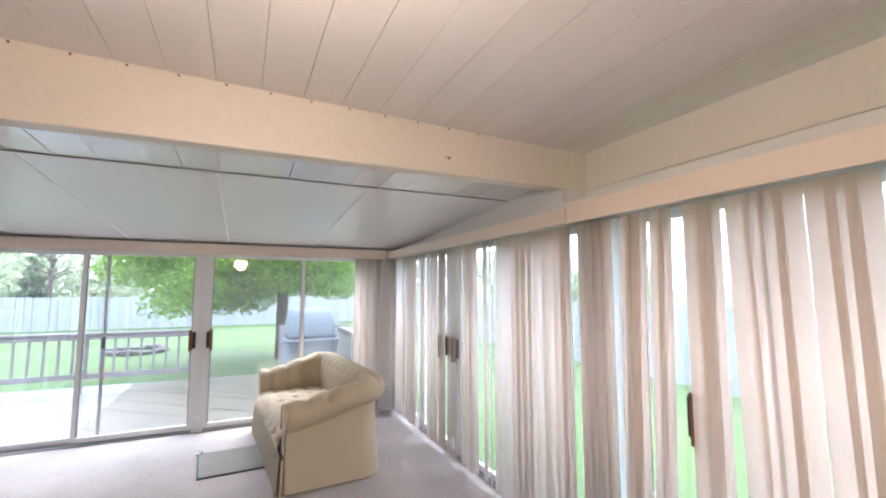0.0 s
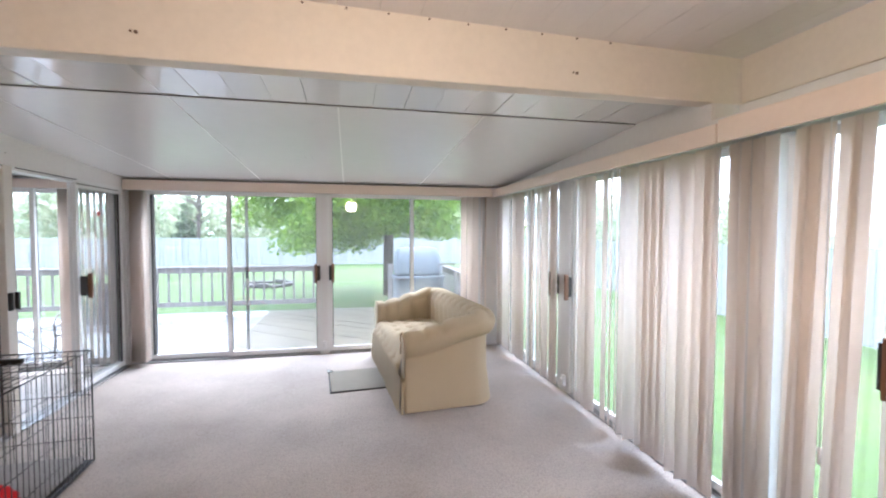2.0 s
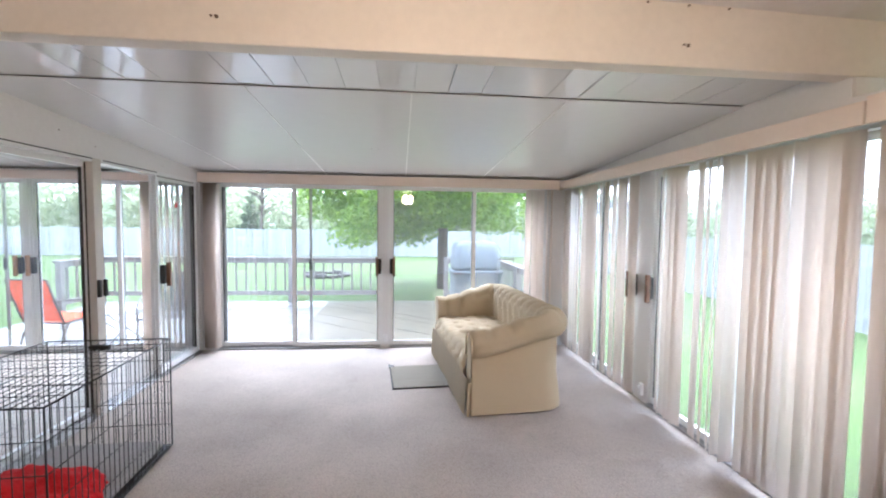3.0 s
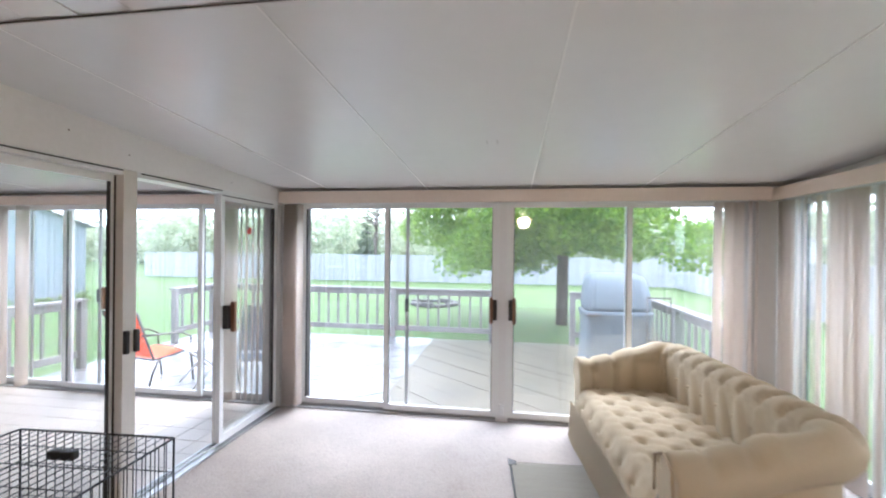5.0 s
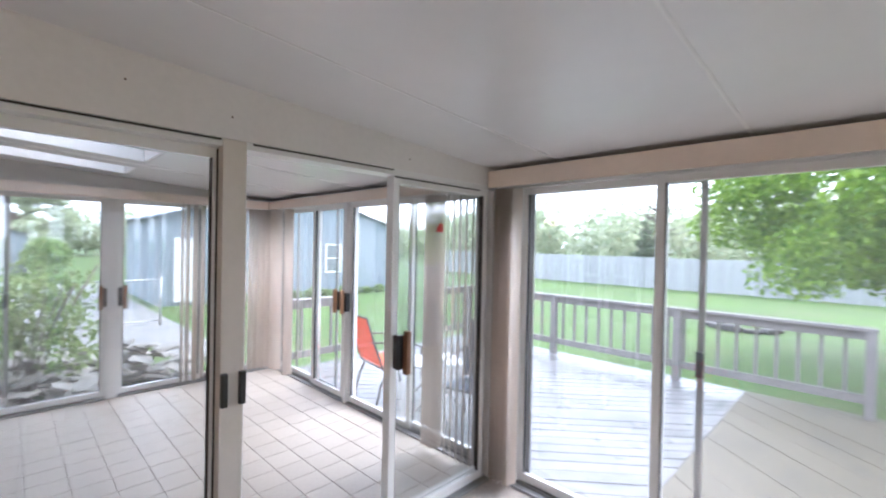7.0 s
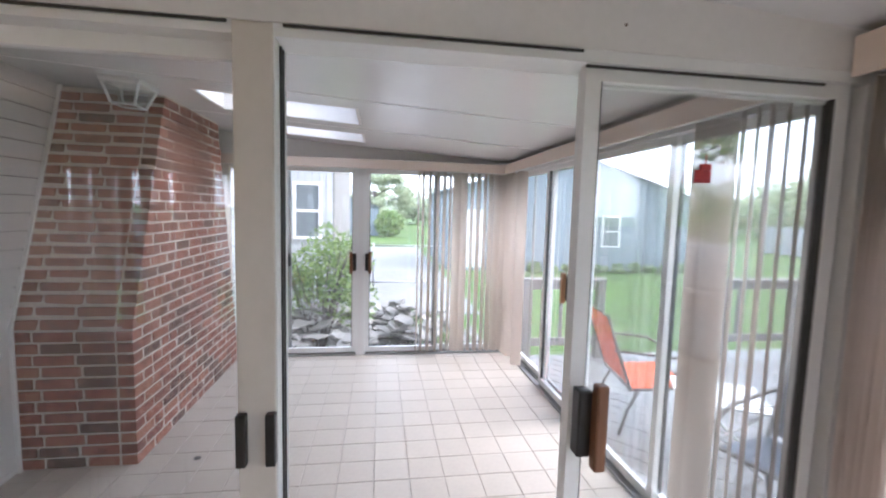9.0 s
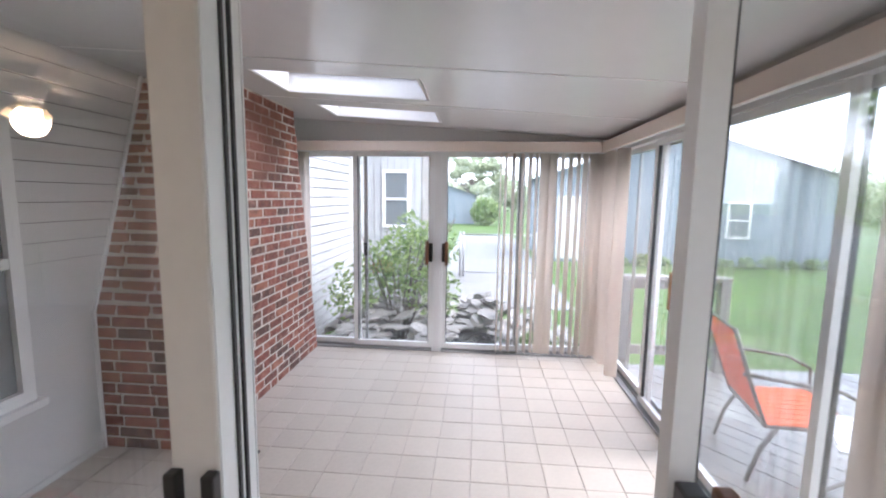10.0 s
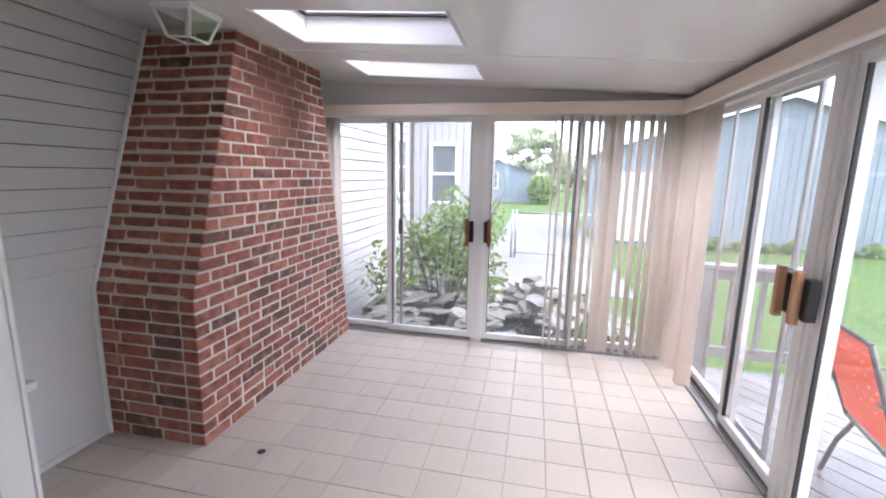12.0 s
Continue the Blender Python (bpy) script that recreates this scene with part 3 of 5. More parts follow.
def blind(label, m, length, slats, tall=0.10, cord=None):
    """Local: x along the wall, -y into the room. slats: x, angle, lean."""
    b = thing("vertical_blind", label, "blind", m, group="vertical blinds")
    part("valance", rounded(boxes((0, length, -0.135, -0.12, 1.935, 1.935 + tall), (0, length, -0.12, -0.0, 1.935 + tall - 0.012, 1.935 + tall)), 0.003), M_VALANCE, b)
    part("headrail", boxes((0.02, length - 0.02, -0.09, -0.055, 1.95, 1.985)), M_WHITE, b)
    for x, angle, lean in slats:
        piece("slat", SLAT, b, pose(x, -0.073, 0.045, 0, 0, 0) @ pose(0, 0, 1.885, lean * 0.3, lean, 0) @ pose(0, 0, -1.885, 0, 0, angle))
    if cord is not None:
        bm = bmesh.new()
        rod(bm, (cord, -0.11, 1.94), (cord, -0.112, 0.62), 0.003, n=6)
        rod(bm, (cord, -0.112, 0.62), (cord, -0.112, 0.55), 0.009, 0.006, n=8)
        part("wand", bm, M_WHITE, b)
    return b


def stack(x0, n, gap=0.016, angle=86):
    return [(x0 + k * gap, angle + rng.uniform(-8, 8), rng.uniform(-0.3, 0.3)) for k in range(n)]


# east wall: two long runs, untidy, with a few open gaps; distances from the north end
def hung(length, gaps, lean, turn):
    """Slats at an even overlap along the stretches between the gaps, each leaning by up to lean degrees."""
    out, start = [], 0.0
    for a, b in gaps + [(length, length)]:
        count = max(1, math.ceil((a - start - 0.089) / 0.074) + 1)
        for k in range(count):
            x = start + 0.0445 + (a - start - 0.089) * (k / (count - 1) if count > 1 else 0.5)
            out.append((x, rng.uniform(*turn), rng.uniform(-lean, lean)))
        start = b
    return out


def edge_on(*xs):
    return [(x, 80 + rng.uniform(-14, 10), rng.uniform(-0.5, 0.5)) for x in xs]


run = hung(3.50, [(0.90, 0.95), (1.04, 1.09), (1.18, 1.24), (1.68, 1.99), (2.30, 2.41), (2.64, 2.84), (3.12, 3.32)], 0.4, (-38, 30))
run += edge_on(2.70, 2.76, 3.18, 3.26)
blind("cream vertical blind slats, half open, over glass doors", east_m(NORTH - 0.02), 3.5, run, 0.10)
run = hung(3.9, [(0.28, 0.33), (0.50, 0.51), (0.645, 0.70), (0.87, 0.88), (1.15, 1.155), (1.36, 1.375), (2.1, 2.12)], 0.45, (-24, 20))
run = [(x, a, lean + (1.6 if 0.34 < x < 0.66 else -1.4 if 0.88 < x < 1.4 else 0)) for x, a, lean in run]
blind("cream vertical blind slats, tangled and half open", east_m(2.47), 3.95, run, 0.115, cord=0.51)
# north wall of the carpeted room: slats drawn to both ends
blind("cream vertical blind drawn open to both ends", north_m(PARTY + 0.06), 4.16, stack(0.05, 8, 0.02) + [(3.80, 20, 0.2), (3.88, 12, 0), (3.955, 16, 0), (4.04, 75, 0), (4.09, 60, 0)], 0.108)
# tiled room
blind("cream vertical blind partly drawn over the glass doors", west_m(HOUSE + 0.42), 2.98, stack(0.06, 4, 0.03, 80) + [(1.98 + d, a, 0) for d, a in ((0, -88), (0.05, -80), (0.12, -76), (0.2, -84), (0.27, -76), (0.33, -82), (0.4, -25), (0.47, -10), (0.56, -80), (0.63, -74), (0.7, -80), (0.76, -70), (0.83, -45), (0.9, -25))], 0.09)
blind("cream vertical blind stacked in bunches beside the doors", north_m(WEST + 0.14), 3.22, stack(0.02, 3, 0.055, 64) + stack(0.37, 3, 0.022, 82) + stack(2.71, 5, 0.026, 62) + [(2.89, -48, 0), (2.95, -42, 0), (3.01, -52, 0), (3.07, -45, 0), (3.13, -50, 0)], 0.09)

# ---- ceiling fan with lamps over the south end ----
def ceiling_fan(m):
    f = thing("ceiling_fan", "white ceiling fan with lit bell glass lamps", "ceiling fan", m)
    bm = bmesh.new()
    rod(bm, (0, 0, -0.05), (0, 0, 0), 0.05, 0.07, 20)
    rod(bm, (0, 0, -0.12), (0, 0, -0.05), 0.015, 0.015, 12)
    part("canopy", bm, M_WHITE, f)
    bm = bmesh.new()
    rod(bm, (0, 0, -0.24), (0, 0, -0.12), 0.09, 0.12, 24)
    rod(bm, (0, 0, -0.30), (0, 0, -0.24), 0.05, 0.06, 20)
    part("motor", bm, M_WHITE, f)
    for k in range(4):
        r = pose(0, 0, -0.125, 0, 0, 6 + 90 * k)
        bm = bmesh.new()
        box(bm, 0.17, 0.53, -0.06, 0.06, -0.004, 0.004, pose(0, 0, 0, 10, 0, 0))
        bmesh.ops.transform(bm, matrix=r, verts=bm.verts[:])
        part("blade", rounded(bm, 0.003, 1), M_BLADE, f)
        bm = bmesh.new()
        box(bm, 0.09, 0.22, -0.015, 0.015, -0.008, 0.0, r)
        part("blade_arm", bm, M_BRASS, f)
    for k in range(3):
        a = math.radians(90 + 120 * k)
        c, s = math.cos(a), math.sin(a)
        bm = bmesh.new()
        tube(bm, [(0.03 * c, 0.03 * s, -0.28), (0.09 * c, 0.09 * s, -0.28), (0.12 * c, 0.12 * s, -0.31)], 0.009)
        arm = part("lamp_arm", bm, M_BRASS, f)
        bm = bmesh.new()
        rings = []
        for d, r in ((0, 0.014), (0.016, 0.02), (0.04, 0.025), (0.056, 0.031), (0.062, 0.035)):
            ctr = Vector((0.12 * c, 0.12 * s, -0.31)) + Vector((0.5 * c, 0.5 * s, -0.866)) * d
            turn = Vector((0.5 * c, 0.5 * s, -0.866)).to_track_quat("Z", "Y").to_matrix()
            rings.append([bm.verts.new(ctr + turn @ Vector((r * math.cos(q * math.tau / 16), r * math.sin(q * math.tau / 16), 0))) for q in range(16)])
        for p, q in zip(rings, rings[1:]):
            for i in range(16):
                fc = bm.faces.new((p[i], p[(i + 1) % 16], q[(i + 1) % 16], q[i]))
                fc.smooth = True
        bm.faces.new(rings[0])
        part("shade", bm, M_BULB, arm, "lit frosted bell shade")
    return f


ceiling_fan(pose(0.34, 1.20, 2.56 - plank_drop(0.40)) @ Matrix.Diagonal((1, 1, 1.1, 1)))
lamp = bpy.data.lights.new("fan_lamps", "POINT")
lamp.energy, lamp.color, lamp.shadow_soft_size = 8.0, (1.0, 0.72, 0.46), 0.12
new("fan_lamps", lamp).location = (0.34, 1.20, 2.07)

# nail heads on the beam
for x, z in ((1.434, 2.293), (-0.554, 2.302)):
    bm = bmesh.new()
    rod(bm, (0, 0.004, 0), (0, -0.004, 0), 0.008, 0.007, 10)
    rod(bm, (-0.02, 0.003, 0.002), (-0.02, -0.003, 0.002), 0.005, 0.005, 8)
    tagged(new("nail", mesh_of("nail", bm, M_NAIL)), "small rusty nail head in the cream beam", "nail").location = (x, 2.648, z)
bm = bmesh.new()
for k in range(14):
    x, z = -0.85 + 0.19 * k, 2.550 - plank_drop(-0.85 + 0.19 * k)
    rod(bm, (x, 2.645, z), (x, 2.652, z), 0.005, 0.005, 6)
fixed("trim_plank_pegs", bm, M_NAIL, "small dark nail holes along the plank ends", "trim")

# small foot locks at the bottom of the door posts, screws and marks
for m in (pose(0.0, NORTH - 0.012, 0.06), pose(EAST - 0.002, 4.24, 0.06, 0, 0, -90)):
    k = thing("foot_lock", "small white foot lock at the bottom of the door post", "door lock", m, group="foot locks")
    part("lock_body", rounded(boxes((-0.022, 0.022, -0.03, 0.0, 0.0, 0.10)), 0.005), M_WHITE, k)
    part("lever", rounded(boxes((-0.012, 0.012, -0.045, -0.028, 0.06, 0.08)), 0.003, 1), M_WHITE, k)
bm = bmesh.new()
for y, z in ((3.95, 2.09), (4.29, 2.04), (5.2, 2.02)):
    rod(bm, (PARTY + 0.0495, y, z), (PARTY + 0.052, y, z), 0.004, 0.004, 8)
fixed("trim_screw_heads", bm, M_NAIL, "small dark screw heads on the partition", "trim")
bm = bmesh.new()
for x in (-0.08, -0.02):
    v = box(bm, x - 0.004, x + 0.004, 4.62, 4.68, -0.002, 0.002)
    for q in v:
        q.co.z += roof_z(q.co.y)
fixed("trim_ceiling_marks", bm, M_TRACK, "two short grey scuff clips on the ceiling panel", "trim")

# ---- sofa ----
def sofa(m):
    s = thing("loveseat", "cream button-tufted loveseat with rolled arms and a skirt", "sofa", m)
    A, B, R, ROLL = 0.79, 0.32, 0.13, 0.022
    path = [(-0.40 + 0.0225 * k, -A) for k in range(21)]
    path += [(B - R + R * math.sin(a), -A + R - R * math.cos(a)) for a in [math.pi / 2 * k / 14 for k in range(1, 15)]]
    n_mid = 64
    path += [(B, -A + R + (2 * A - 2 * R) * k / n_mid) for k in range(1, n_mid)]
    path += [(x, -y) for x, y in reversed(path[:35])]
    bm = bmesh.new()
    rows, run_len = [], 0.0
    for i, (x, y) in enumerate(path):
        p0, p1 = path[max(i - 1, 0)], path[min(i + 1, len(path) - 1)]
        d = Vector((p1[0] - p0[0], p1[1] - p0[1])).normalized()
        out = Vector((d.y, -d.x))
        if i:
            run_len += (Vector(path[i]) - Vector(path[i - 1])).length
        t = max(0.0, min(1.0, (x + 0.36) / (B + 0.36)))
        h, r = 0.56 + 0.14 * t * t * (3 - 2 * t), 0.108 + 0.012 * t
        sec = [(-0.075, 0.014), (-0.075, 0.30), (-0.085, 0.38), (-0.09, 0.44), (-0.095, h - 0.06)]
        sec += [(ROLL - r * math.cos(a), h + r * math.sin(a)) for a in [math.pi * k / 12 for k in range(0, 13)]]
        sec += [(ROLL + r * math.cos(a), h - r * math.sin(a)) for a in (0.4, 0.85)]
        sec += [(0.052, h - 0.105), (0.060, h - 0.115), (0.062, 0.30), (0.098, 0.014)]
        ring = []
        for j, (o, z) in enumerate(sec):
            q = 0.0
            if 2 <= j <= 16:
                u, v = run_len / 0.165, (j - 2) / 6.0
                near = lambda g: abs(g - round(g))
                slope = 0.5 * (t ** 3)
                crease = math.exp(-(near(u + slope * v) / 0.12) ** 2)
                cross = math.exp(-(near(u - slope * v) / 0.10) ** 2)
                band = math.sin(math.pi * min(1.0, (j - 2) / 14)) ** 0.4
                q = band * ((0.026 + (0.022 if j > 6 else 0.006) * t ** 2) * crease + (0.028 if j <= 6 else 0.012) * t ** 2 * cross)
                button = (near(u) / 0.15) ** 2 + (min(abs(j - 6), abs(j - 2.6)) / 0.9) ** 2
                q += 0.034 * math.exp(-button)
            o2, z2 = o, z
            if j < 5:
                o2 += q
            else:
                ang = math.atan2(z - h, o - ROLL)
                o2, z2 = o - q * math.cos(ang), z - q * math.sin(ang)
            ring.append(bm.verts.new((x + out.x * o2, y + out.y * o2, z2)))
        rows.append(ring)
    for a, b in zip(rows, rows[1:]):
        for j in range(len(a) - 1):
            f = bm.faces.new((a[j], a[j + 1], b[j + 1], b[j]))
            f.smooth = True
    for ring in (rows[0], rows[-1]):
        bm.faces.new(ring)
    body = part("backrest", bm, M_SOFA, s)
    # buttons
    for k in range(7):
        y = -0.51 + 0.17 * k
        bm = bmesh.new()
        rod(bm, (B - 0.07, y, 0.60), (B - 0.092, y, 0.605), 0.012, 0.008, 10)
        part("button", bm, M_WELT, body)
    # tufted seat
    bm = bmesh.new()
    nx, ny = 34, 62
    grid = []
    for i in range(nx + 1):
        x = -0.42 + 0.68 * i / nx
        row = []
        for j in range(ny + 1):
            y = -0.70 + 1.40 * j / ny
            u, v = (x + 0.42) / 0.155, (y + 0.70) / 0.2
            k = round(u)
            fu, fv = u - k, v - 0.5 * (k % 2)
            dv = fv - round(fv)
            z = 0.46 - 0.035 * math.exp(-(fu * fu + dv * dv) / 0.05) - 0.02 * math.exp(-(fu * fu + dv * dv) / 0.008)
            z -= 0.012 * math.exp(-((abs(((u + 2 * v) % 1) - 0.5)) - 0.5) ** 2 / 0.006)
            z -= 0.012 * math.exp(-((abs(((u - 2 * v) % 1) - 0.5)) - 0.5) ** 2 / 0.006)
            edge = min(i / 5, 1)
            z -= 0.07 * (1 - math.sqrt(max(0, 1 - (1 - edge) ** 2)))
            row.append(bm.verts.new((x, y, z)))
        grid.append(row)
    for i in range(nx):
        for j in range(ny):
            f = bm.faces.new((grid[i][j], grid[i + 1][j], grid[i + 1][j + 1], grid[i][j + 1]))
            f.smooth = True
    puff = [abs(math.sin(math.pi * (-0.70 + 1.40 * j / ny + 0.70) / 0.2)) ** 0.6 for j in range(ny + 1)]
    mid = [bm.verts.new((-0.425 - 0.03 * puff[j], -0.70 + 1.40 * j / ny, 0.365)) for j in range(ny + 1)]
    low = [bm.verts.new((-0.425 - 0.008 * puff[j], -0.70 + 1.40 * j / ny, 0.27)) for j in range(ny + 1)]
    for j in range(ny):
        for a, b in ((low, mid), (mid, grid[0])):
            f = bm.faces.new((a[j], b[j], b[j + 1], a[j + 1]))
            f.smooth = True
    part("seat", bm, M_SOFA, s)
    # skirt with corner pleats
    for k, (x0, x1, y0, y1) in enumerate(((-0.445, -0.42, -0.86, 0.86),)):
        bm = bmesh.new()
        nseg = 24
        along_x = (x1 - x0) > (y1 - y0)
        front, back = [], []
        for q in range(nseg + 1):
            t = q / nseg
            wob = 0.004 * math.sin(9 * t) + 0.003 * math.sin(23 * t + k)
            for z, lst, flare in ((0.012, front, 0.018), (0.30, back, 0.0)):
                if along_x:
                    yy = (y0 + y1) / 2 + math.copysign(flare + (wob if z < 0.1 else 0), y0)
                    lst.append(bm.verts.new((x0 + (x1 - x0) * t, yy, z)))
                else:
                    xx = (x0 + x1) / 2 + math.copysign(flare + (wob if z < 0.1 else 0), x0)
                    lst.append(bm.verts.new((xx, y0 + (y1 - y0) * t, z)))
        for q in range(nseg):
            f = bm.faces.new((front[q], front[q + 1], back[q + 1], back[q]))
        bmesh.ops.solidify(bm, geom=bm.faces[:], thickness=0.006)
        part("skirt", bm, M_SOFA, s)
    for x, y in ((-0.415, -0.872), (-0.415, 0.872)):
        bm = boxes((x - 0.008, x + 0.008, y - 0.012, y + 0.012, 0.012, 0.27))
        for q in bm.verts:
            if q.co.z < 0.1:
                q.co.x += math.copysign(0.012, x)
                q.co.y += math.copysign(0.012, y)
        part("pleat", bm, M_SOFA, s)
    bm = bmesh.new()
    tube(bm, [(-0.403, -A - 0.09, 0.31), (-0.403, -A - 0.085, 0.45), (-0.403, -A - 0.097, 0.53), (-0.403, -A - 0.085, 0.61), (-0.403, -A, 0.657), (-0.403, -A + 0.085, 0.61), (-0.403, -A + 0.092, 0.45)], 0.007, 6)
    part("piping", bm, M_WELT, body)
    return s


sofa(pose(1.06, 4.95, 0, 0, 0, 4.5))

# floor mat by the sofa
mat_thing = thing("door_mat", "grey ribbed rubber-edged mat on the carpet, one corner curled", "mat", pose(0.41, 4.97, 0, 0, 0, 4))
bm = boxes((-0.32, 0.32, -0.31, 0.31, 0.001, 0.012))
part("edge", rounded(bm, 0.003, 1), M_DARK, mat_thing)
bm = bmesh.new()
for k in range(38):
    box(bm, -0.305, 0.305, -0.298 + k * 0.0157, -0.288 + k * 0.0157, 0.011, 0.016)
part("ribs", bm, M_MAT, mat_thing)
bm = boxes((-0.33, -0.27, 0.26, 0.315, 0.012, 0.017))
for q in bm.verts:
    if q.co.x < -0.3 and q.co.y > 0.3:
        q.co.z += 0.02
part("corner", bm, M_BLACK, mat_thing, "curled black corner")

# ---- dog crate ----
def crate(m):
    c = thing("dog_crate", "black wire folding dog crate on the carpet", "dog crate", m)
    W, Lh, Hh = 0.355, 0.535, 0.73
    def panel(name, a, b, across, up, nu, nv, heavy=0.0045):
        bm = bmesh.new()
        a, across, up = Vector(a), Vector(across), Vector(up)
        for i in range(nu + 1):
            p = a + across * (i / nu)
            rod(bm, p, p + up, 0.0022 if 0 < i < nu else heavy, n=5)
        for j in range(nv + 1):
            p = a + up * (j / nv)
            rod(bm, p, p + across, 0.0022 if 0 < j < nv else heavy, n=5)
        return part(name, bm, M_WIRE, c)
    panel("side_panel", (W, -Lh, 0.02), 0, (0, 2 * Lh, 0), (0, 0, Hh - 0.02), 26, 5)
    panel("side_panel", (-W, -Lh, 0.02), 0, (0, 2 * Lh, 0), (0, 0, Hh - 0.02), 26, 5)
    panel("end_panel", (-W, -Lh, 0.02), 0, (2 * W, 0, 0), (0, 0, Hh - 0.02), 17, 5)
    panel("end_panel", (-W, Lh, 0.02), 0, (2 * W, 0, 0), (0, 0, Hh - 0.02), 17, 5)
    panel("top_panel", (-W, -Lh, Hh), 0, (2 * W, 0, 0), (0, 2 * Lh, 0), 17, 8)
    bm = rounded(boxes((-W + 0.01, W - 0.01, -Lh + 0.01, Lh - 0.01, 0.002, 0.03)), 0.008)
    part("tray", bm, M_BLACK, c)
    bm = rounded(boxes((-W + 0.03, W - 0.03, -Lh + 0.05, Lh - 0.03, 0.03, 0.075)), 0.02, 3)
    part("pad", bm, M_PAN, c, "grey padded crate mat")
    bm = rounded(boxes((0.0, 0.11, Lh - 0.21, Lh - 0.175, Hh - 0.012, Hh + 0.022)), 0.008)
    part("carry_handle", bm, M_BLACK, c, "black plastic carry handle")
    return c


CR = pose(-1.64, 3.19, 0, 0, 0, 3)
crate(CR)
bm = bmesh.new()
bmesh.ops.create_icosphere(bm, subdivisions=5, radius=1.0)
for q in bm.verts:
    n3 = q.co.normalized()
    k = 1 + 0.28 * noise.noise(n3 * 2.3) + 0.13 * noise.noise(n3 * 6) + 0.07 * noise.noise(n3 * 17)
    q.co = Vector((n3.x * 0.30 * k, n3.y * 0.24 * k, max(-0.0, n3.z * 0.15 * k + 0.06)))
for f in bm.faces:
    f.smooth = True
rb = tagged(new("blanket", mesh_of("blanket", bm, M_RED)), "crumpled red fleece blanket inside the dog crate", "blanket")
rb.matrix_world = CR @ pose(0.04, -0.26, 0.076)

# ---- box lamp by the chimney ----
def box_lamp(m):
    f = thing("ceiling_light", "white square box ceiling light with frosted glass sides", "ceiling light", m)
    part("base_plate", rounded(boxes((-0.11, 0.11, -0.11, 0.11, -0.022, 0.0)), 0.004), M_WHITE, f)
    t, b, z0, z1 = 0.10, 0.062, -0.022, -0.14
    bm = bmesh.new()
    for sx in (-1, 1):
        for sy in (-1, 1):
            rod(bm, (sx * t, sy * t, z0), (sx * b, sy * b, z1), 0.008, n=6)
    for p, q in (((-1, -1), (1, -1)), ((1, -1), (1, 1)), ((1, 1), (-1, 1)), ((-1, 1), (-1, -1))):
        rod(bm, (p[0] * b, p[1] * b, z1), (q[0] * b, q[1] * b, z1), 0.006, n=6)
        rod(bm, (p[0] * t, p[1] * t, z0), (q[0] * t, q[1] * t, z0), 0.008, n=6)
    part("cage_frame", bm, M_WHITE, f)
    for p, q in (((-1, -1), (1, -1)), ((1, -1), (1, 1)), ((1, 1), (-1, 1)), ((-1, 1), (-1, -1))):
        bm = bmesh.new()
        v = [bm.verts.new(c) for c in ((p[0] * t, p[1] * t, z0), (q[0] * t, q[1] * t, z0), (q[0] * b, q[1] * b, z1), (p[0] * b, p[1] * b, z1))]
        bm.faces.new(v)
        bmesh.ops.solidify(bm, geom=bm.faces[:], thickness=0.003)
        part("pane", bm, M_FROST, f, "frosted glass pane")
    part("bottom_pane", boxes((-b, b, -b, b, z1 - 0.002, z1 + 0.002)), M_FROST, f, "frosted glass bottom")
    return f


box_lamp(pose(-3.85, 3.14, roof_z(3.14), -3.6, 0, 0))

# red ornament stuck on the open partition door's glass
bm = bmesh.new()
box(bm, -0.003, 0.003, -0.035, 0.03, -0.035, 0.012)
box(bm, -0.0045, 0.002, -0.012, 0.03, 0.013, 0.035)
rod(bm, (0, 0.008, 0.035), (0, 0.008, 0.07), 0.002, 0.002, 6)
tagged(new("window_ornament", mesh_of("window_ornament", bm, M_TAG)), "small red plastic ornament stuck on the door glass", "ornament").matrix_world = pose(PARTY + 0.036, 5.46, 1.66) @ Matrix.Diagonal((1, 0.72, 0.72, 1))
# drain hole in the tiled floor
bm = bmesh.new()
rod(bm, (-3.707, 3.51, -0.004), (-3.707, 3.51, 0.0015), 0.022, 0.022, 16)
tagged(new("drain", mesh_of("drain", bm, M_BLACK)), "small dark drain hole in the beige tiles", "drain")

# ---- deck and rails ----
deck = thing("deck", "wet weathered timber deck with diagonal boards", "deck", kind="structure")
def clipped_board(c, direction, x0, x1, y0, y1, w, z0, z1):
    d = Vector((math.cos(direction), math.sin(direction), 0))
    s = Vector((-d.y, d.x, 0))
    bm = bmesh.new()
    m = Matrix(((d.x, s.x, 0, c[0]), (d.y, s.y, 0, c[1]), (0, 0, 1, 0), (0, 0, 0, 1)))
    box(bm, -9, 9, -w / 2, w / 2, z0, z1, m)
    for co, no in (((x0, 0, 0), (-1, 0, 0)), ((x1, 0, 0), (1, 0, 0)), ((0, y0, 0), (0, -1, 0)), ((0, y1, 0), (0, 1, 0))):
        r = bmesh.ops.bisect_plane(bm, geom=bm.verts[:] + bm.edges[:] + bm.faces[:], plane_co=co, plane_no=no, clear_outer=True)
        ed = [e for e in r["geom_cut"] if isinstance(e, bmesh.types.BMEdge)]
        if ed:
            bmesh.ops.edgeloop_fill(bm, edges=ed)
    if len(bm.faces) < 4:
        bm.free()
        return None
    return bm


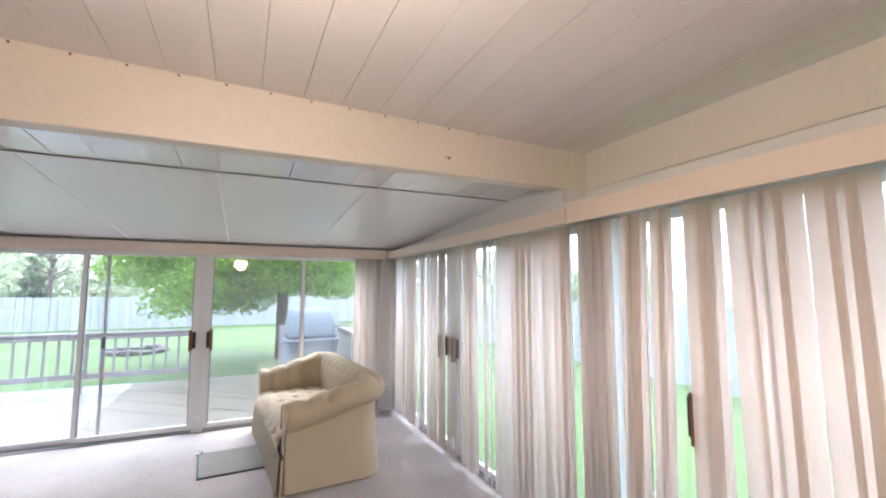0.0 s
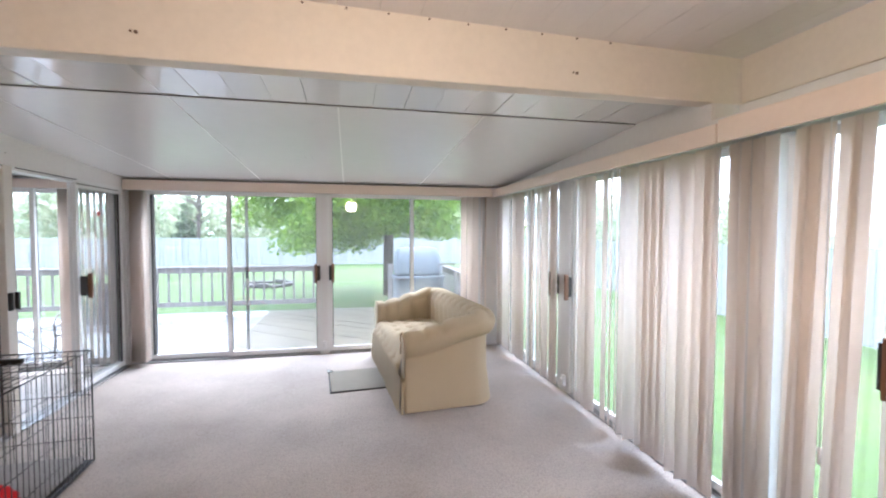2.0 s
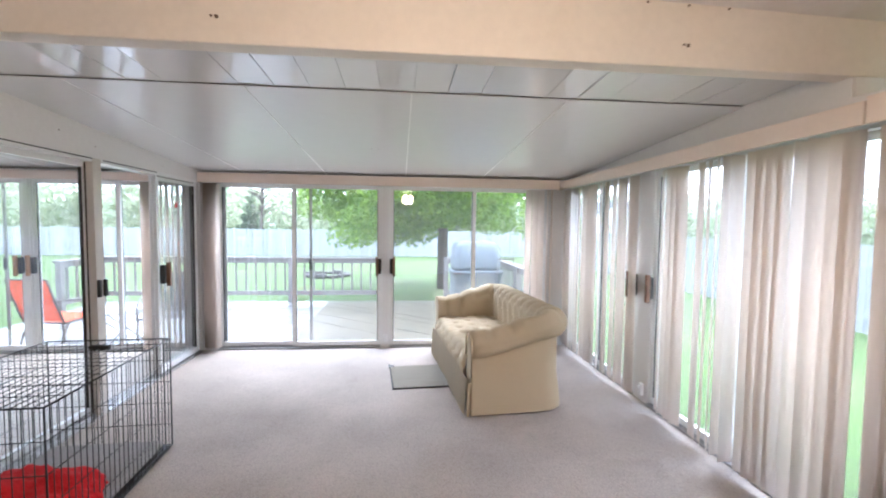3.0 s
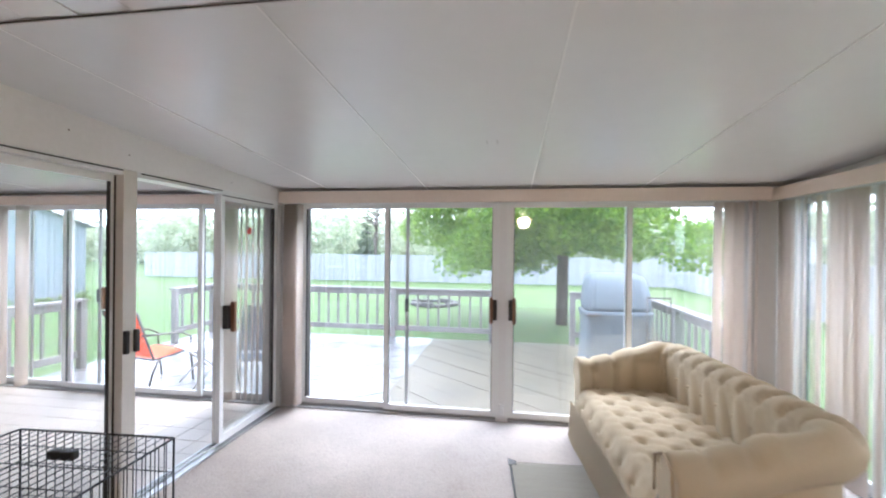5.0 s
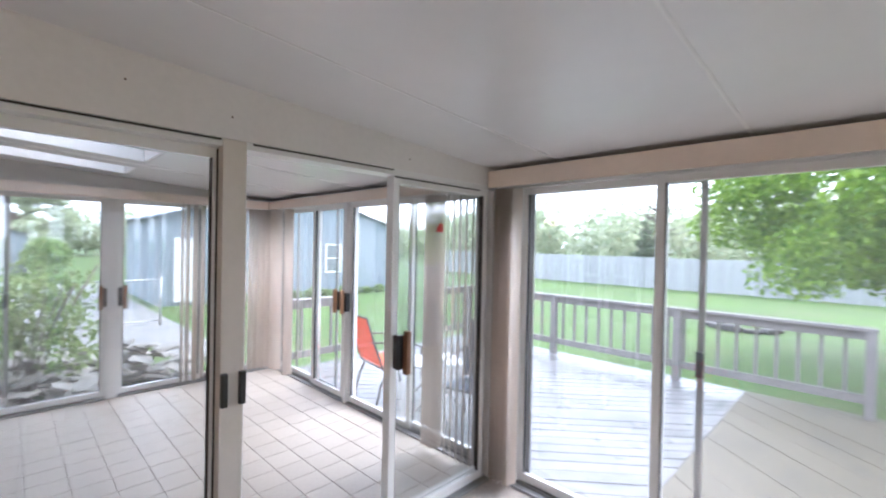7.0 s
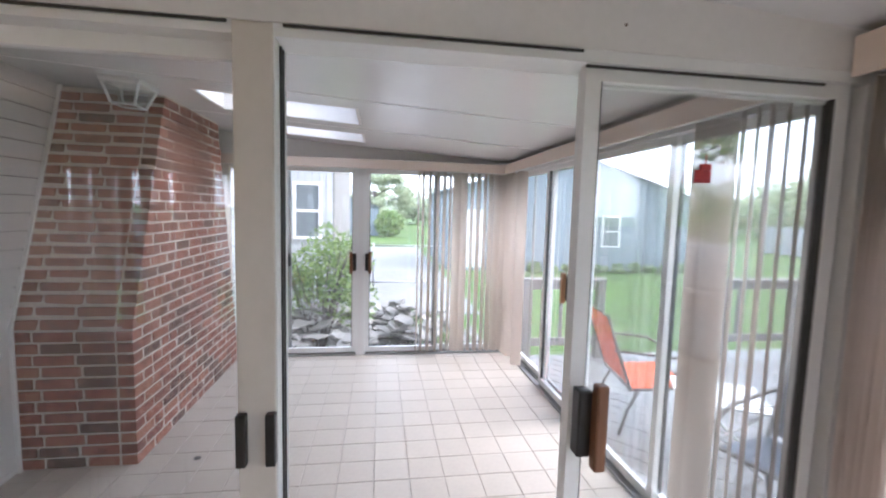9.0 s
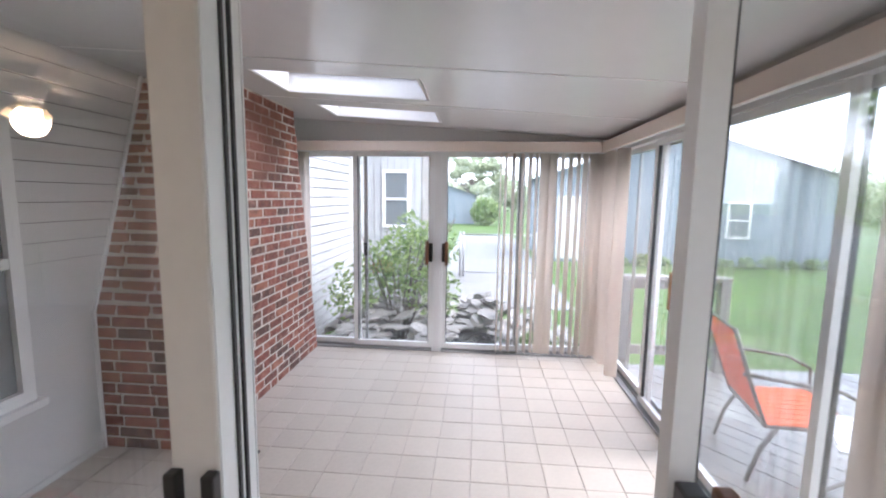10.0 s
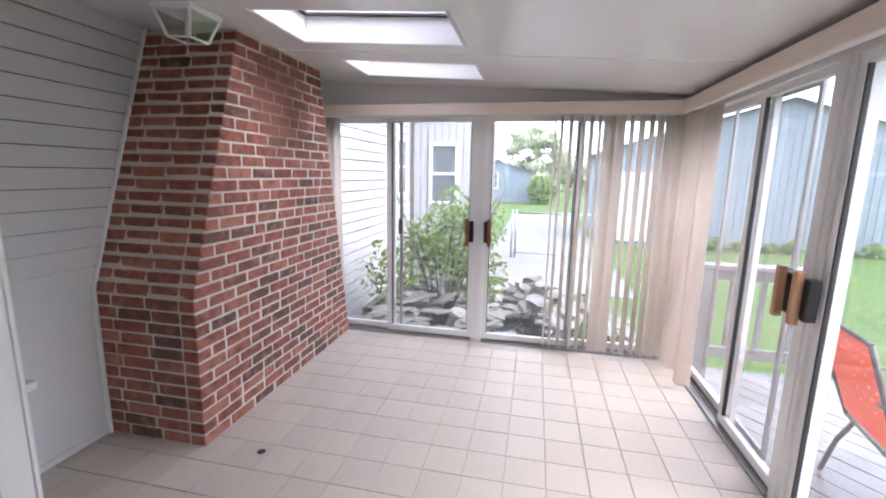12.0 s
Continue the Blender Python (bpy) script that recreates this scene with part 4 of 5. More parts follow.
DZ = -0.14
for x0, x1, direction, plank in ((-5.78, -1.32, 0.70, M_DECK), (-1.316, 2.35, -0.70, M_DECK_TAN)):
    s = Vector((-math.sin(direction), math.cos(direction)))
    for k in range(-40, 41):
        cx, cy = (x0 + x1) / 2 + s.x * k * 0.145, 8.05 + s.y * k * 0.145
        bm = clipped_board((cx, cy), direction, x0, x1, 6.13, 10.0, 0.137 if plank is M_DECK else 0.1442, DZ - 0.035, DZ + rng.uniform(-0.002, 0.002))
        if bm:
            part("board", bm, plank, deck)
part("joists", boxes((-5.77, 2.34, 6.14, 9.98, -0.48, DZ - 0.04)), M_RAIL, deck)


def rail(label, a, b, posts=2, slats=True):
    a, b = Vector((*a, 0)), Vector((*b, 0))
    L = (b - a).length
    m = Matrix.Translation(a) @ Matrix.Rotation(math.atan2(b.y - a.y, b.x - a.x), 4, "Z")
    r = thing("deck_railing", label, "railing", m, group="deck railings")
    part("cap", rounded(boxes((-0.05, L + 0.05, -0.07, 0.07, 0.76, 0.798)), 0.004, 1), M_RAIL, r)
    part("top_rail", boxes((0, L, -0.02, 0.02, 0.67, 0.758)), M_RAIL, r)
    part("bottom_rail", boxes((0, L, -0.02, 0.02, 0.01, 0.10)), M_RAIL, r)
    for k in range(posts):
        x = L * k / (posts - 1)
        part("post", rounded(boxes((x - 0.045, x + 0.045, -0.066, 0.024, -0.139, 0.757)), 0.004, 1), M_RAIL, r)
    if slats:
        n = int(L / 0.19)
        for k in range(1, n):
            x = L * k / n
            part("baluster", boxes((x - 0.017, x + 0.017, 0.021, 0.055, 0.02, 0.74)), M_RAIL, r)
    return r


rail("grey weathered timber deck railing along the lawn", (-5.68, 9.9), (-0.25, 9.9), 4)
rail("short grey weathered timber deck railing", (1.15, 9.9), (2.22, 9.9), 2)
rail("grey weathered timber deck railing on the end of the deck", (2.22, 9.8), (2.22, 6.3), 3)
rail("short grey weathered timber deck railing beside the house", (-5.68, 6.25), (-5.68, 7.15), 2)
rail("short grey weathered timber deck railing at the deck corner", (-5.68, 8.8), (-5.68, 9.75), 2)

# covered grill: a boxy covered cart, a side shelf and a sloping hood above
def grill(m):
    g = thing("covered_grill", "grill under a grey blue vinyl cover on the deck", "grill", m)
    def shell(prof, n=48):
        bm = bmesh.new()
        rows = []
        for a, b, dx, dy, z in prof:
            ring = []
            for k in range(n):
                t = math.tau * k / n
                c, sn = math.cos(t), math.sin(t)
                fold = 1 + 0.012 * math.sin(9 * t + 5 * z) + 0.008 * math.sin(17 * t - 3 * z)
                ring.append(bm.verts.new((dx + a * fold * math.copysign(abs(c) ** 0.28, c), dy + b * fold * math.copysign(abs(sn) ** 0.28, sn), z)))
            rows.append(ring)
        for p, q in zip(rows, rows[1:]):
            for i in range(n):
                f = bm.faces.new((p[i], p[(i + 1) % n], q[(i + 1) % n], q[i]))
                f.smooth = True
        bm.faces.new(rows[0][::-1])
        bm.faces.new(rows[-1])
        return bm
    part("cover", shell([(0.47, 0.30, 0, 0, 0.04), (0.46, 0.29, 0, 0, 0.12), (0.43, 0.28, 0, 0, 0.45), (0.435, 0.285, 0, 0, 0.70), (0.46, 0.31, 0, 0, 0.78), (0.465, 0.315, 0, 0, 0.82), (0.44, 0.29, 0, 0, 0.83)]), M_COVER, g)
    part("hood", shell([(0.42, 0.275, 0, 0.005, 0.832), (0.43, 0.28, 0, 0.01, 0.90), (0.42, 0.26, 0, 0.02, 1.08), (0.39, 0.22, 0, 0.04, 1.24), (0.35, 0.16, 0, 0.05, 1.32), (0.26, 0.08, 0, 0.05, 1.345)]), M_COVER, g)
    part("side_handle", rounded(boxes((-0.47, -0.27, -0.345, -0.315, 0.775, 0.805)), 0.008), M_IRON, g, "dark handle bar showing under the cover")
    for sx in (-0.36, 0.36):
        for sy in (-0.2, 0.2):
            bm = bmesh.new()
            rod(bm, (sx, sy, 0.0), (sx, sy, 0.1), 0.025)
            part("leg", bm, M_IRON, g)
    return g


grill(pose(1.54, 8.55, DZ, 0, 0, 3))
hr = thing("iron_frame", "thin black iron stand on the deck by the railing", "stand", pose(2.02, 8.2, DZ, 0, 0, 5) @ Matrix.Diagonal((0.75, 1, 1.06, 1)))
for x in (-0.2, 0.2):
    bm = bmesh.new()
    rod(bm, (x, 0, 0), (x, 0, 1.0), 0.012)
    part("upright", bm, M_IRON, hr)
for z in (0.45, 0.985):
    bm = bmesh.new()
    rod(bm, (-0.2, 0, z), (0.2, 0, z), 0.012)
    part("crossbar", bm, M_IRON, hr)


def strap_chair(name, m, material, label):
    c = thing(name, label, "chair", m)
    for s in (-0.27, 0.27):
        bm = bmesh.new()
        tube(bm, [(s, 0.30, 0.0), (s, 0.27, 0.25), (s, 0.24, 0.40), (s, 0.0, 0.37), (s, -0.22, 0.36), (s, -0.32, 0.62), (s, -0.42, 0.92)], 0.013)
        part("side_frame", bm, M_IRON, c)
        bm = bmesh.new()
        tube(bm, [(s, -0.29, 0.0), (s, -0.24, 0.2), (s, -0.16, 0.36)], 0.013)
        part("back_leg", bm, M_IRON, c)
        bm = bmesh.new()
        tube(bm, [(s, -0.36, 0.66), (s * 1.04, -0.2, 0.65), (s * 1.06, 0.12, 0.62), (s * 1.04, 0.25, 0.55), (s, 0.255, 0.38)], 0.012)
        part("arm_rest", bm, M_IRON, c)
    bm = bmesh.new()
    for y, z in ((0.24, 0.40), (-0.42, 0.92), (-0.22, 0.36)):
        rod(bm, (-0.27, y, z), (0.27, y, z), 0.011)
    part("cross_bar", bm, M_IRON, c)
    for k in range(9):
        t = k / 8
        bm = boxes((-0.275, 0.275, -0.024, 0.024, -0.002, 0.002))
        bmesh.ops.transform(bm, matrix=pose(0, 0.21 - 0.40 * t, 0.40 - 0.025 * t, 3, 0, 0), verts=bm.verts[:])
        part("seat_strap", bm, material, c)
        bm = boxes((-0.275, 0.275, -0.002, 0.002, -0.024, 0.024))
        bmesh.ops.transform(bm, matrix=pose(0, -0.245 - 0.165 * t, 0.42 + 0.47 * t, 18, 0, 0), verts=bm.verts[:])
        part("back_strap", bm, material, c)
    for k in range(8):
        x = -0.235 + 0.067 * k
        bm = boxes((x - 0.026, x + 0.026, -0.41, 0.215, -0.0015, 0.0015))
        bmesh.ops.transform(bm, matrix=pose(0, 0.0, 0.395, 2.5, 0, 0), verts=bm.verts[:])
        for q in bm.verts:
            q.co.y = max(q.co.y, -0.2)
        part("seat_strap", bm, material, c)
        bm = boxes((x - 0.026, x + 0.026, -0.0015, 0.0015, 0.40, 0.91))
        for q in bm.verts:
            q.co.y += -0.245 - 0.165 * (q.co.z - 0.42) / 0.47
        part("back_strap", bm, material, c)
    return c


strap_chair("patio_chair", pose(-4.17, 6.76, DZ, 0, 0, -10), M_ORANGE, "orange woven-strap patio chair with bronze tube frame")
strap_chair("patio_chair", pose(-2.88, 6.78, DZ, 0, 0, 195), M_NAVY, "dark blue woven-strap patio chair beside the glass")

# white folding side table
tb = thing("folding_table", "white slatted folding patio table on the deck", "table", pose(-3.62, 6.95, DZ, 0, 0, 60))
for k in range(7):
    part("slat", rounded(boxes((-0.28, 0.28, -0.235 + k * 0.07, -0.18 + k * 0.07, 0.44, 0.455)), 0.003, 1), M_WHITE, tb)
for y in (-0.2, 0.2):
    for s in (-1, 1):
        bm = bmesh.new()
        rod(bm, (s * 0.24, y, 0.0), (-s * 0.22, y, 0.44), 0.012)
        part("leg", bm, M_WHITE, tb)

# ---- garden ----
def leaves(count, place, size, seed):
    """count small folded leaves; place(rng) gives a spot. Returns a mesh data tuple."""
    r = np.random.RandomState(seed)
    c = np.array([place(r) for _ in range(count)])
    a = r.normal(size=(count, 3))
    a /= np.linalg.norm(a, axis=1)[:, None]
    b = np.cross(a, r.normal(size=(count, 3)))
    b /= np.linalg.norm(b, axis=1)[:, None]
    s = size * r.uniform(0.6, 1.3, size=(count, 1))
    n = np.cross(a, b) * 0.18
    v = np.stack([c - a * s, c - b * s * 0.6 + n * s, c + a * s, c + b * s * 0.6 + n * s], 1).reshape(-1, 3)
    i = np.arange(count)[:, None] * 4
    f = np.concatenate([i + np.array([[0, 1, 2]]), i + np.array([[0, 2, 3]])])
    return v.tolist(), f.tolist()


def crown(name, count, blobs, size, seed, material, parent):
    total = sum(b[3] * b[4] * b[5] for b in blobs)
    shares = [b[3] * b[4] * b[5] / total for b in blobs]
    edges = np.cumsum(shares)
    def place(r):
        b = blobs[min(int(np.searchsorted(edges, r.rand())), len(blobs) - 1)]
        d = r.normal(size=3)
        d = d / np.linalg.norm(d) * (r.rand() ** 0.38)
        return (b[0] + d[0] * b[3], b[1] + d[1] * b[4], b[2] + d[2] * b[5])
    v, f = leaves(count, place, size, seed)
    me = bpy.data.meshes.new(name)
    me.from_pydata(v, [], f)
    me.materials.append(material)
    ob = new(name, me)
    ob.parent = parent
    return ob


def limbs(bm, base, height, r0, spread, count, r):
    top = base + Vector((0.1, 0.05, height))
    tube(bm, [base, base + Vector((0.02, 0, height * 0.5)), top], r0, 10)
    for k in range(count):
        z = height * (0.45 + 0.5 * k / count)
        a = r.uniform(0, math.tau)
        s = base + Vector((0.03, 0.01, z))
        L = spread * r.uniform(0.5, 1.0)
        mid = s + Vector((math.cos(a) * L * 0.5, math.sin(a) * L * 0.5, L * 0.28))
        rod(bm, s, mid, r0 * 0.42, r0 * 0.25, 7)
        rod(bm, mid, s + Vector((math.cos(a) * L, math.sin(a) * L, L * 0.42)), r0 * 0.25, r0 * 0.08, 6)


def tree(label, base, height, trunk, spread, blobs_n, count, leaf, material, seed, low=0.35, high=1.0):
    r = random.Random(seed)
    t = thing("tree", label, "tree", pose(*base))
    bm = bmesh.new()
    limbs(bm, Vector((0, 0, -0.1)), height * 0.62, trunk, spread, 9, r)
    part("trunk", bm, M_BARK, t)
    blobs = []
    for k in range(blobs_n):
        a, d = r.uniform(0, math.tau), spread * math.sqrt(r.random())
        floor = low + 0.045 * math.sin(5 * a + seed) + 0.03 * math.cos(a)
        z = height * (floor + (high - floor) * r.random() ** 1.15)
        shrink = 1 - 0.5 * max(0, (z / height - 0.6) / 0.4)
        s = spread * r.uniform(0.11, 0.22)
        blobs.append((d * math.cos(a) * shrink, d * math.sin(a) * shrink, z, s * 1.25, s * 1.25, s * 0.55))
    crown("crown", count, blobs, leaf, seed, material, t)
    return t


tree("young green maple with low spreading boughs on the lawn", (1.48, 14.2, -0.5), 6.4, 0.16, 3.9, 150, 95000, 0.058, M_LEAF, 3, 0.29)

# fence of pale boards behind the lawn and along the side
def fence(label, a, b, h, pitch=0.16):
    a, b = Vector((*a, 0)), Vector((*b, 0))
    L = (b - a).length
    m = Matrix.Translation((a.x, a.y, -0.5)) @ Matrix.Rotation(math.atan2(b.y - a.y, b.x - a.x), 4, "Z")
    fn = thing("board_fence", label, "fence", m, group="garden fences")
    bm = boxes((0.006, pitch - 0.008, -0.012, 0.012, 0.02, h))
    me = mesh_of("board", bm, M_FENCE)
    n = int(L / pitch)
    for k in range(min(n, 290)):
        piece("board", me, fn, pose(k * pitch, rng.choice((-0.02, 0.02)), rng.uniform(-0.02, 0.02)))
    part("rail", boxes((0, n * pitch, -0.008, 0.008, 0.3, 0.38), (0, n * pitch, -0.008, 0.008, h - 0.4, h - 0.32)), M_FENCE, fn)
    return fn


fence("tall pale weathered board fence behind the lawn", (-24, 27.5), (13.5, 27.5), 1.62)
fence("tall pale weathered board fence along the side lawn", (9.0, 27), (9.0, -6), 1.7, 0.18)

# woods beyond the fence
woods = thing("tree_line", "woods beyond the garden fence, haze in the leaf colour", "woods", kind="stuff")
blobs, r = [], random.Random(11)
for k in range(150):
    x = -75 + k * 0.85 + r.uniform(-1, 1)
    y = r.uniform(38, 52)
    h = r.uniform(3.4, 5.6)
    s = r.uniform(1.6, 2.8)
    blobs.append((x, y, h * 0.5, s, s, h * 0.62))
# Leaf colour lightened to carry the haze.
crown("leaves", 42000, blobs, 0.30, 5, M_HAZED, woods)
for x, y, h, s in ((-2.5, 31, 7.0, 8), (-11.5, 36, 4.6, 9), (3.5, 36, 8.0, 10)):
    t = thing("fir_tree", "dark green conifer behind the fence", "tree", pose(x, y, -0.5), group="conifers")
    bm = bmesh.new()
    rod(bm, (0, 0, 0), (0, 0, h), 0.16, 0.02, 8)
    part("trunk", bm, M_BARK, t)
    bl = [(0.25 * math.cos(2.4 * k), 0.25 * math.sin(2.4 * k), h * (0.12 + 0.85 * k / 14), 0.25 * h * (1 - k / 15.5), 0.25 * h * (1 - k / 15.5), h * 0.05) for k in range(15)]
    crown("crown", 3500, bl, 0.14, s, M_FIR, t)
bare = thing("tree", "bare spring tree behind the fence", "tree", pose(-9.5, 32, -0.5))
bm = bmesh.new()
rr = random.Random(4)
limbs(bm, Vector((0, 0, 0)), 5.2, 0.11, 2.2, 26, rr)
part("trunk", bm, M_BARK, bare)
crown("crown", 500, [(0, 0, 4.2, 2.2, 2.2, 2.2)], 0.08, 9, M_FAR, bare)
# fire ring on the lawn
fr = thing("fire_ring", "low ring of grey stones on the lawn", "fire pit", pose(-2.6, 17.5, -0.5))
for k in range(11):
    a = math.tau * k / 11
    bm = boxes((-0.2, 0.2, -0.12, 0.12, 0.0, 0.10 + 0.03 * (k % 3)))
    bmesh.ops.transform(bm, matrix=pose(0.75 * math.cos(a), 0.75 * math.sin(a), 0, 0, 0, math.degrees(a) + 90), verts=bm.verts[:])
    part("stone", rounded(bm, 0.04, 2), M_FIRE, fr)

# ---- blue shed ----
def sash_window(parent, m, w, h, name="window"):
    """Local: x along, -y outwards, z up from the sill."""
    bm = boxes((-w / 2 - 0.06, -w / 2, -0.05, 0.01, -0.06, h + 0.06), (w / 2, w / 2 + 0.06, -0.05, 0.01, -0.06, h + 0.06), (-w / 2, w / 2, -0.05, 0.01, h, h + 0.06), (-w / 2, w / 2, -0.05, 0.01, -0.06, 0), (-w / 2, w / 2, -0.045, 0.0, h / 2 - 0.025, h / 2 + 0.025))
    f = part(name, bm, M_TRIM, parent)
    f.matrix_basis = m
    part("pane", boxes((-w / 2, w / 2, -0.02, -0.012, 0, h)), M_WINDOW, f, "dark window pane")
    return f


def gabled(name, label, m, L, W, wall_h, ridge, material, pitch=0.2):
    """Local: gable faces -y; x width W, y length L."""
    s = thing(name, label, "building", m)
    bm = bmesh.new()
    prof = [(-W / 2, 0), (W / 2, 0), (W / 2, wall_h), (0, ridge), (-W / 2, wall_h)]
    a = [bm.verts.new((x, 0, z)) for x, z in prof]
    b = [bm.verts.new((x, L, z)) for x, z in prof]
    bm.faces.new(a)
    bm.faces.new(b[::-1])
    for k in range(5):
        bm.faces.new((a[k], a[(k + 1) % 5], b[(k + 1) % 5], b[k]))
    part("wall", bm, material, s)
    for sx in (-1, 1):
        bm = bmesh.new()
        v = [bm.verts.new(c) for c in ((sx * (W / 2 + 0.25), -0.2, wall_h - 0.12), (0, -0.2, ridge + 0.03), (0, L + 0.2, ridge + 0.03), (sx * (W / 2 + 0.25), L + 0.2, wall_h - 0.12))]
        bm.faces.new(v)
        bmesh.ops.solidify(bm, geom=bm.faces[:], thickness=0.06)
        part("roof", bm, M_SHINGLE, s)
    for k in range(int(W / pitch)):
        x = -W / 2 + 0.1 + k * pitch
        top = wall_h + (ridge - wall_h) * (1 - abs(x) / (W / 2))
        part("batten", boxes((x - 0.012, x + 0.012, -0.014, 0.0, 0.05, top - 0.02)), material, s)
    part("trim_board", boxes((-W / 2, W / 2, -0.022, 0.0, wall_h - 0.06, wall_h)), material, s)
    return s


shed = gabled("garden_shed", "pale blue board and batten garden shed with white window", pose(-15.5, 11.4, -0.5, 0, 0, 90), 5.0, 9.0, 2.8, 4.1, M_SHED)
sash_window(shed, pose(1.45, 0, 0.92), 0.6, 1.02)
sv = part("vent", boxes((-0.2, 0.2, -0.03, 0.0, 3.25, 3.6)), M_SHED, shed)
sd = part("door", rounded(boxes((-4.1, -3.25, -0.04, 0.0, 0.1, 2.1)), 0.01, 1), M_TRIM, shed, "white shed door")
for k in range(12):
    hz = thing("hosta", "low green perennial clump along the shed wall", "plant", pose(-15.05, 8.6 + k * 0.62, -0.5), group="shed border plants")
    crown("leaves", 160, [(0, 0, 0.14, 0.22, 0.25, 0.14 + 0.06 * (k % 3))], 0.07, 30 + k, M_SHRUB, hz)

# ---- house wing with white siding, beyond the west doors ----
wing = thing("house_wing", "white sided house wing with double-hung windows", "house")
# Grey backing shows between the wing's boards as painted lap shadow lines.
part("wall", boxes((-9.6, WEST - T, -3, HOUSE - 0.002, -0.5, 3.4), (-14, -9.604, -3, 3.72, -0.5, 3.4)), M_RAIL, wing)
part("roof", boxes((-14.4, WEST + 0.2, -3.2, 3.0, 3.4, 3.55), (-14.4, -9.2, 3.0, 4.0, 3.4, 3.55)), M_SHINGLE, wing)
sash_window(wing, pose(-8.95, HOUSE + 0.014, 1.15, 0, 0, 180), 0.5, 0.85)
sash_window(wing, pose(-9.6, 3.22, 0.98, 0, 0, 90), 0.42, 0.98)
bm = bmesh.new()
for k in range(29):
    z = -0.45 + k * 0.13
    box(bm, -9.55, WEST - T - 0.01, HOUSE, HOUSE + 0.016, z, z + 0.112)
part("lap_boards", bm, M_LAP, wing)
bm = bmesh.new()
for k in range(8):
    y = 2.66 + k * 0.13
    box(bm, -9.6, -9.588, y, y + 0.118, -0.45, 3.38)
part("upright_boards", bm, M_LAP, wing)

# pond with flat stones and a shrub
pond = fixed("water", boxes((-7.3, -5.9, 4.2, 5.15, -0.47, -0.36)), M_WATER, "small dark garden pond", "pond")
stone_meshes = []
for k in range(6):
    bm = bmesh.new()
    bmesh.ops.create_icosphere(bm, subdivisions=2, radius=1.0)
    for q in bm.verts:
        n3 = q.co.normalized()
        kk = 1 + 0.55 * noise.noise(n3 * 1.9 + Vector((k * 7, 0, 0)))
        q.co = Vector((n3.x * 0.17 * kk, n3.y * 0.125 * kk, 0.026 * math.copysign(abs(n3.z) ** 0.3, n3.z) * kk))
    stone_meshes.append(mesh_of("stone", bm, M_STONE))
rocks = thing("rock_pile", "heap of flat grey stones round the garden pond", "rocks")
r = random.Random(21)
made = 0
while made < 295:
    x, y = r.uniform(-8.3, -5.85), r.uniform(2.8, 5.9)
    if -7.1 < x < -5.9 and 4.45 < y < 5.05:
        continue
    d = math.hypot((x + 6.8) / 1.4, (y - 4.5) / 1.3)
    if d > 1.25:
        continue
    h = max(0, 0.60 - 0.3 * abs(d - 0.6))
    ob = piece("stone", stone_meshes[made % 6], rocks, pose(x, y, -0.48 + r.uniform(0.0, 1.0) * h, r.uniform(-18, 18), r.uniform(-18, 18), r.uniform(0, 360)) @ Matrix.Diagonal((r.uniform(0.6, 1.15), r.uniform(0.6, 1.15), r.uniform(0.7, 1.4), 1)))
    made += 1
shrub = thing("shrub", "leggy green shrub among the pond stones", "shrub", pose(-7.1, 3.75, -0.5))
bm = bmesh.new()
r = random.Random(8)
for k in range(26):
    a, L = r.uniform(0, math.tau), r.uniform(0.9, 1.75)
    tip = Vector((math.cos(a) * L * 0.42, math.sin(a) * L * 0.42, L))
    tube(bm, [(0.08 * math.cos(a), 0.08 * math.sin(a), 0), tip * 0.5 + Vector((0, 0, 0.1)), tip], 0.007, 5)
part("stems", bm, M_BARK, shrub)
crown("leaves", 2600, [(0.0, 0.1, 1.15, 0.5, 0.5, 0.5), (-0.2, -0.3, 1.0, 0.4, 0.4, 0.45), (0.25, 0.45, 0.85, 0.4, 0.4, 0.4), (-0.1, 0.1, 1.6, 0.25, 0.25, 0.25), (0.4, -0.6, 0.8, 0.3, 0.35, 0.4), (-0.3, 0.4, 1.35, 0.4, 0.4, 0.4)], 0.04, 77, M_SHRUB, shrub)
for k, (x, y) in enumerate(((-7.9, 5.0), (-6.3, 5.5), (-8.2, 4.2))):
    hz = thing("hosta", "low green plant among the pond stones", "plant", pose(x, y, -0.3), group="pond plants")
    crown("leaves", 220, [(0, 0, 0.12, 0.26, 0.26, 0.14)], 0.075, 60 + k, M_SHRUB, hz)

# concrete drive, chain-link gate, far house
fixed("road", boxes((-24, -9.2, 3.8, 6.6, -0.5, -0.485)), M_PATH, "pale concrete drive", "drive")
gate = thing("chain_link_gate", "low galvanised chain-link gate across the drive", "gate", pose(-12.2, 4.35, -0.48))
for y in (0, 0.09, 1.9):
    bm = bmesh.new()
    rod(bm, (0, y, 0), (0, y, 1.15), 0.025)
    part("post", bm, M_TRACK, gate)
for z in (0.12, 1.08):
    bm = bmesh.new()
    rod(bm, (0, 0, z), (0, 1.9, z), 0.018)
    part("rail", bm, M_TRACK, gate)
bm = bmesh.new()
for k in range(-10, 20):
    for sgn in (1, -1):
        y0, y1 = k * 0.1, k * 0.1 + sgn * 0.96
        ya, yb = max(0, min(1.9, y0)), max(0, min(1.9, y1))
        if abs(yb - ya) > 0.02:
            rod(bm, (0, ya, 0.12 + abs(ya - y0)), (0, yb, 0.12 + abs(yb - y0)), 0.0025, n=4)
part("mesh", bm, M_TRACK, gate)
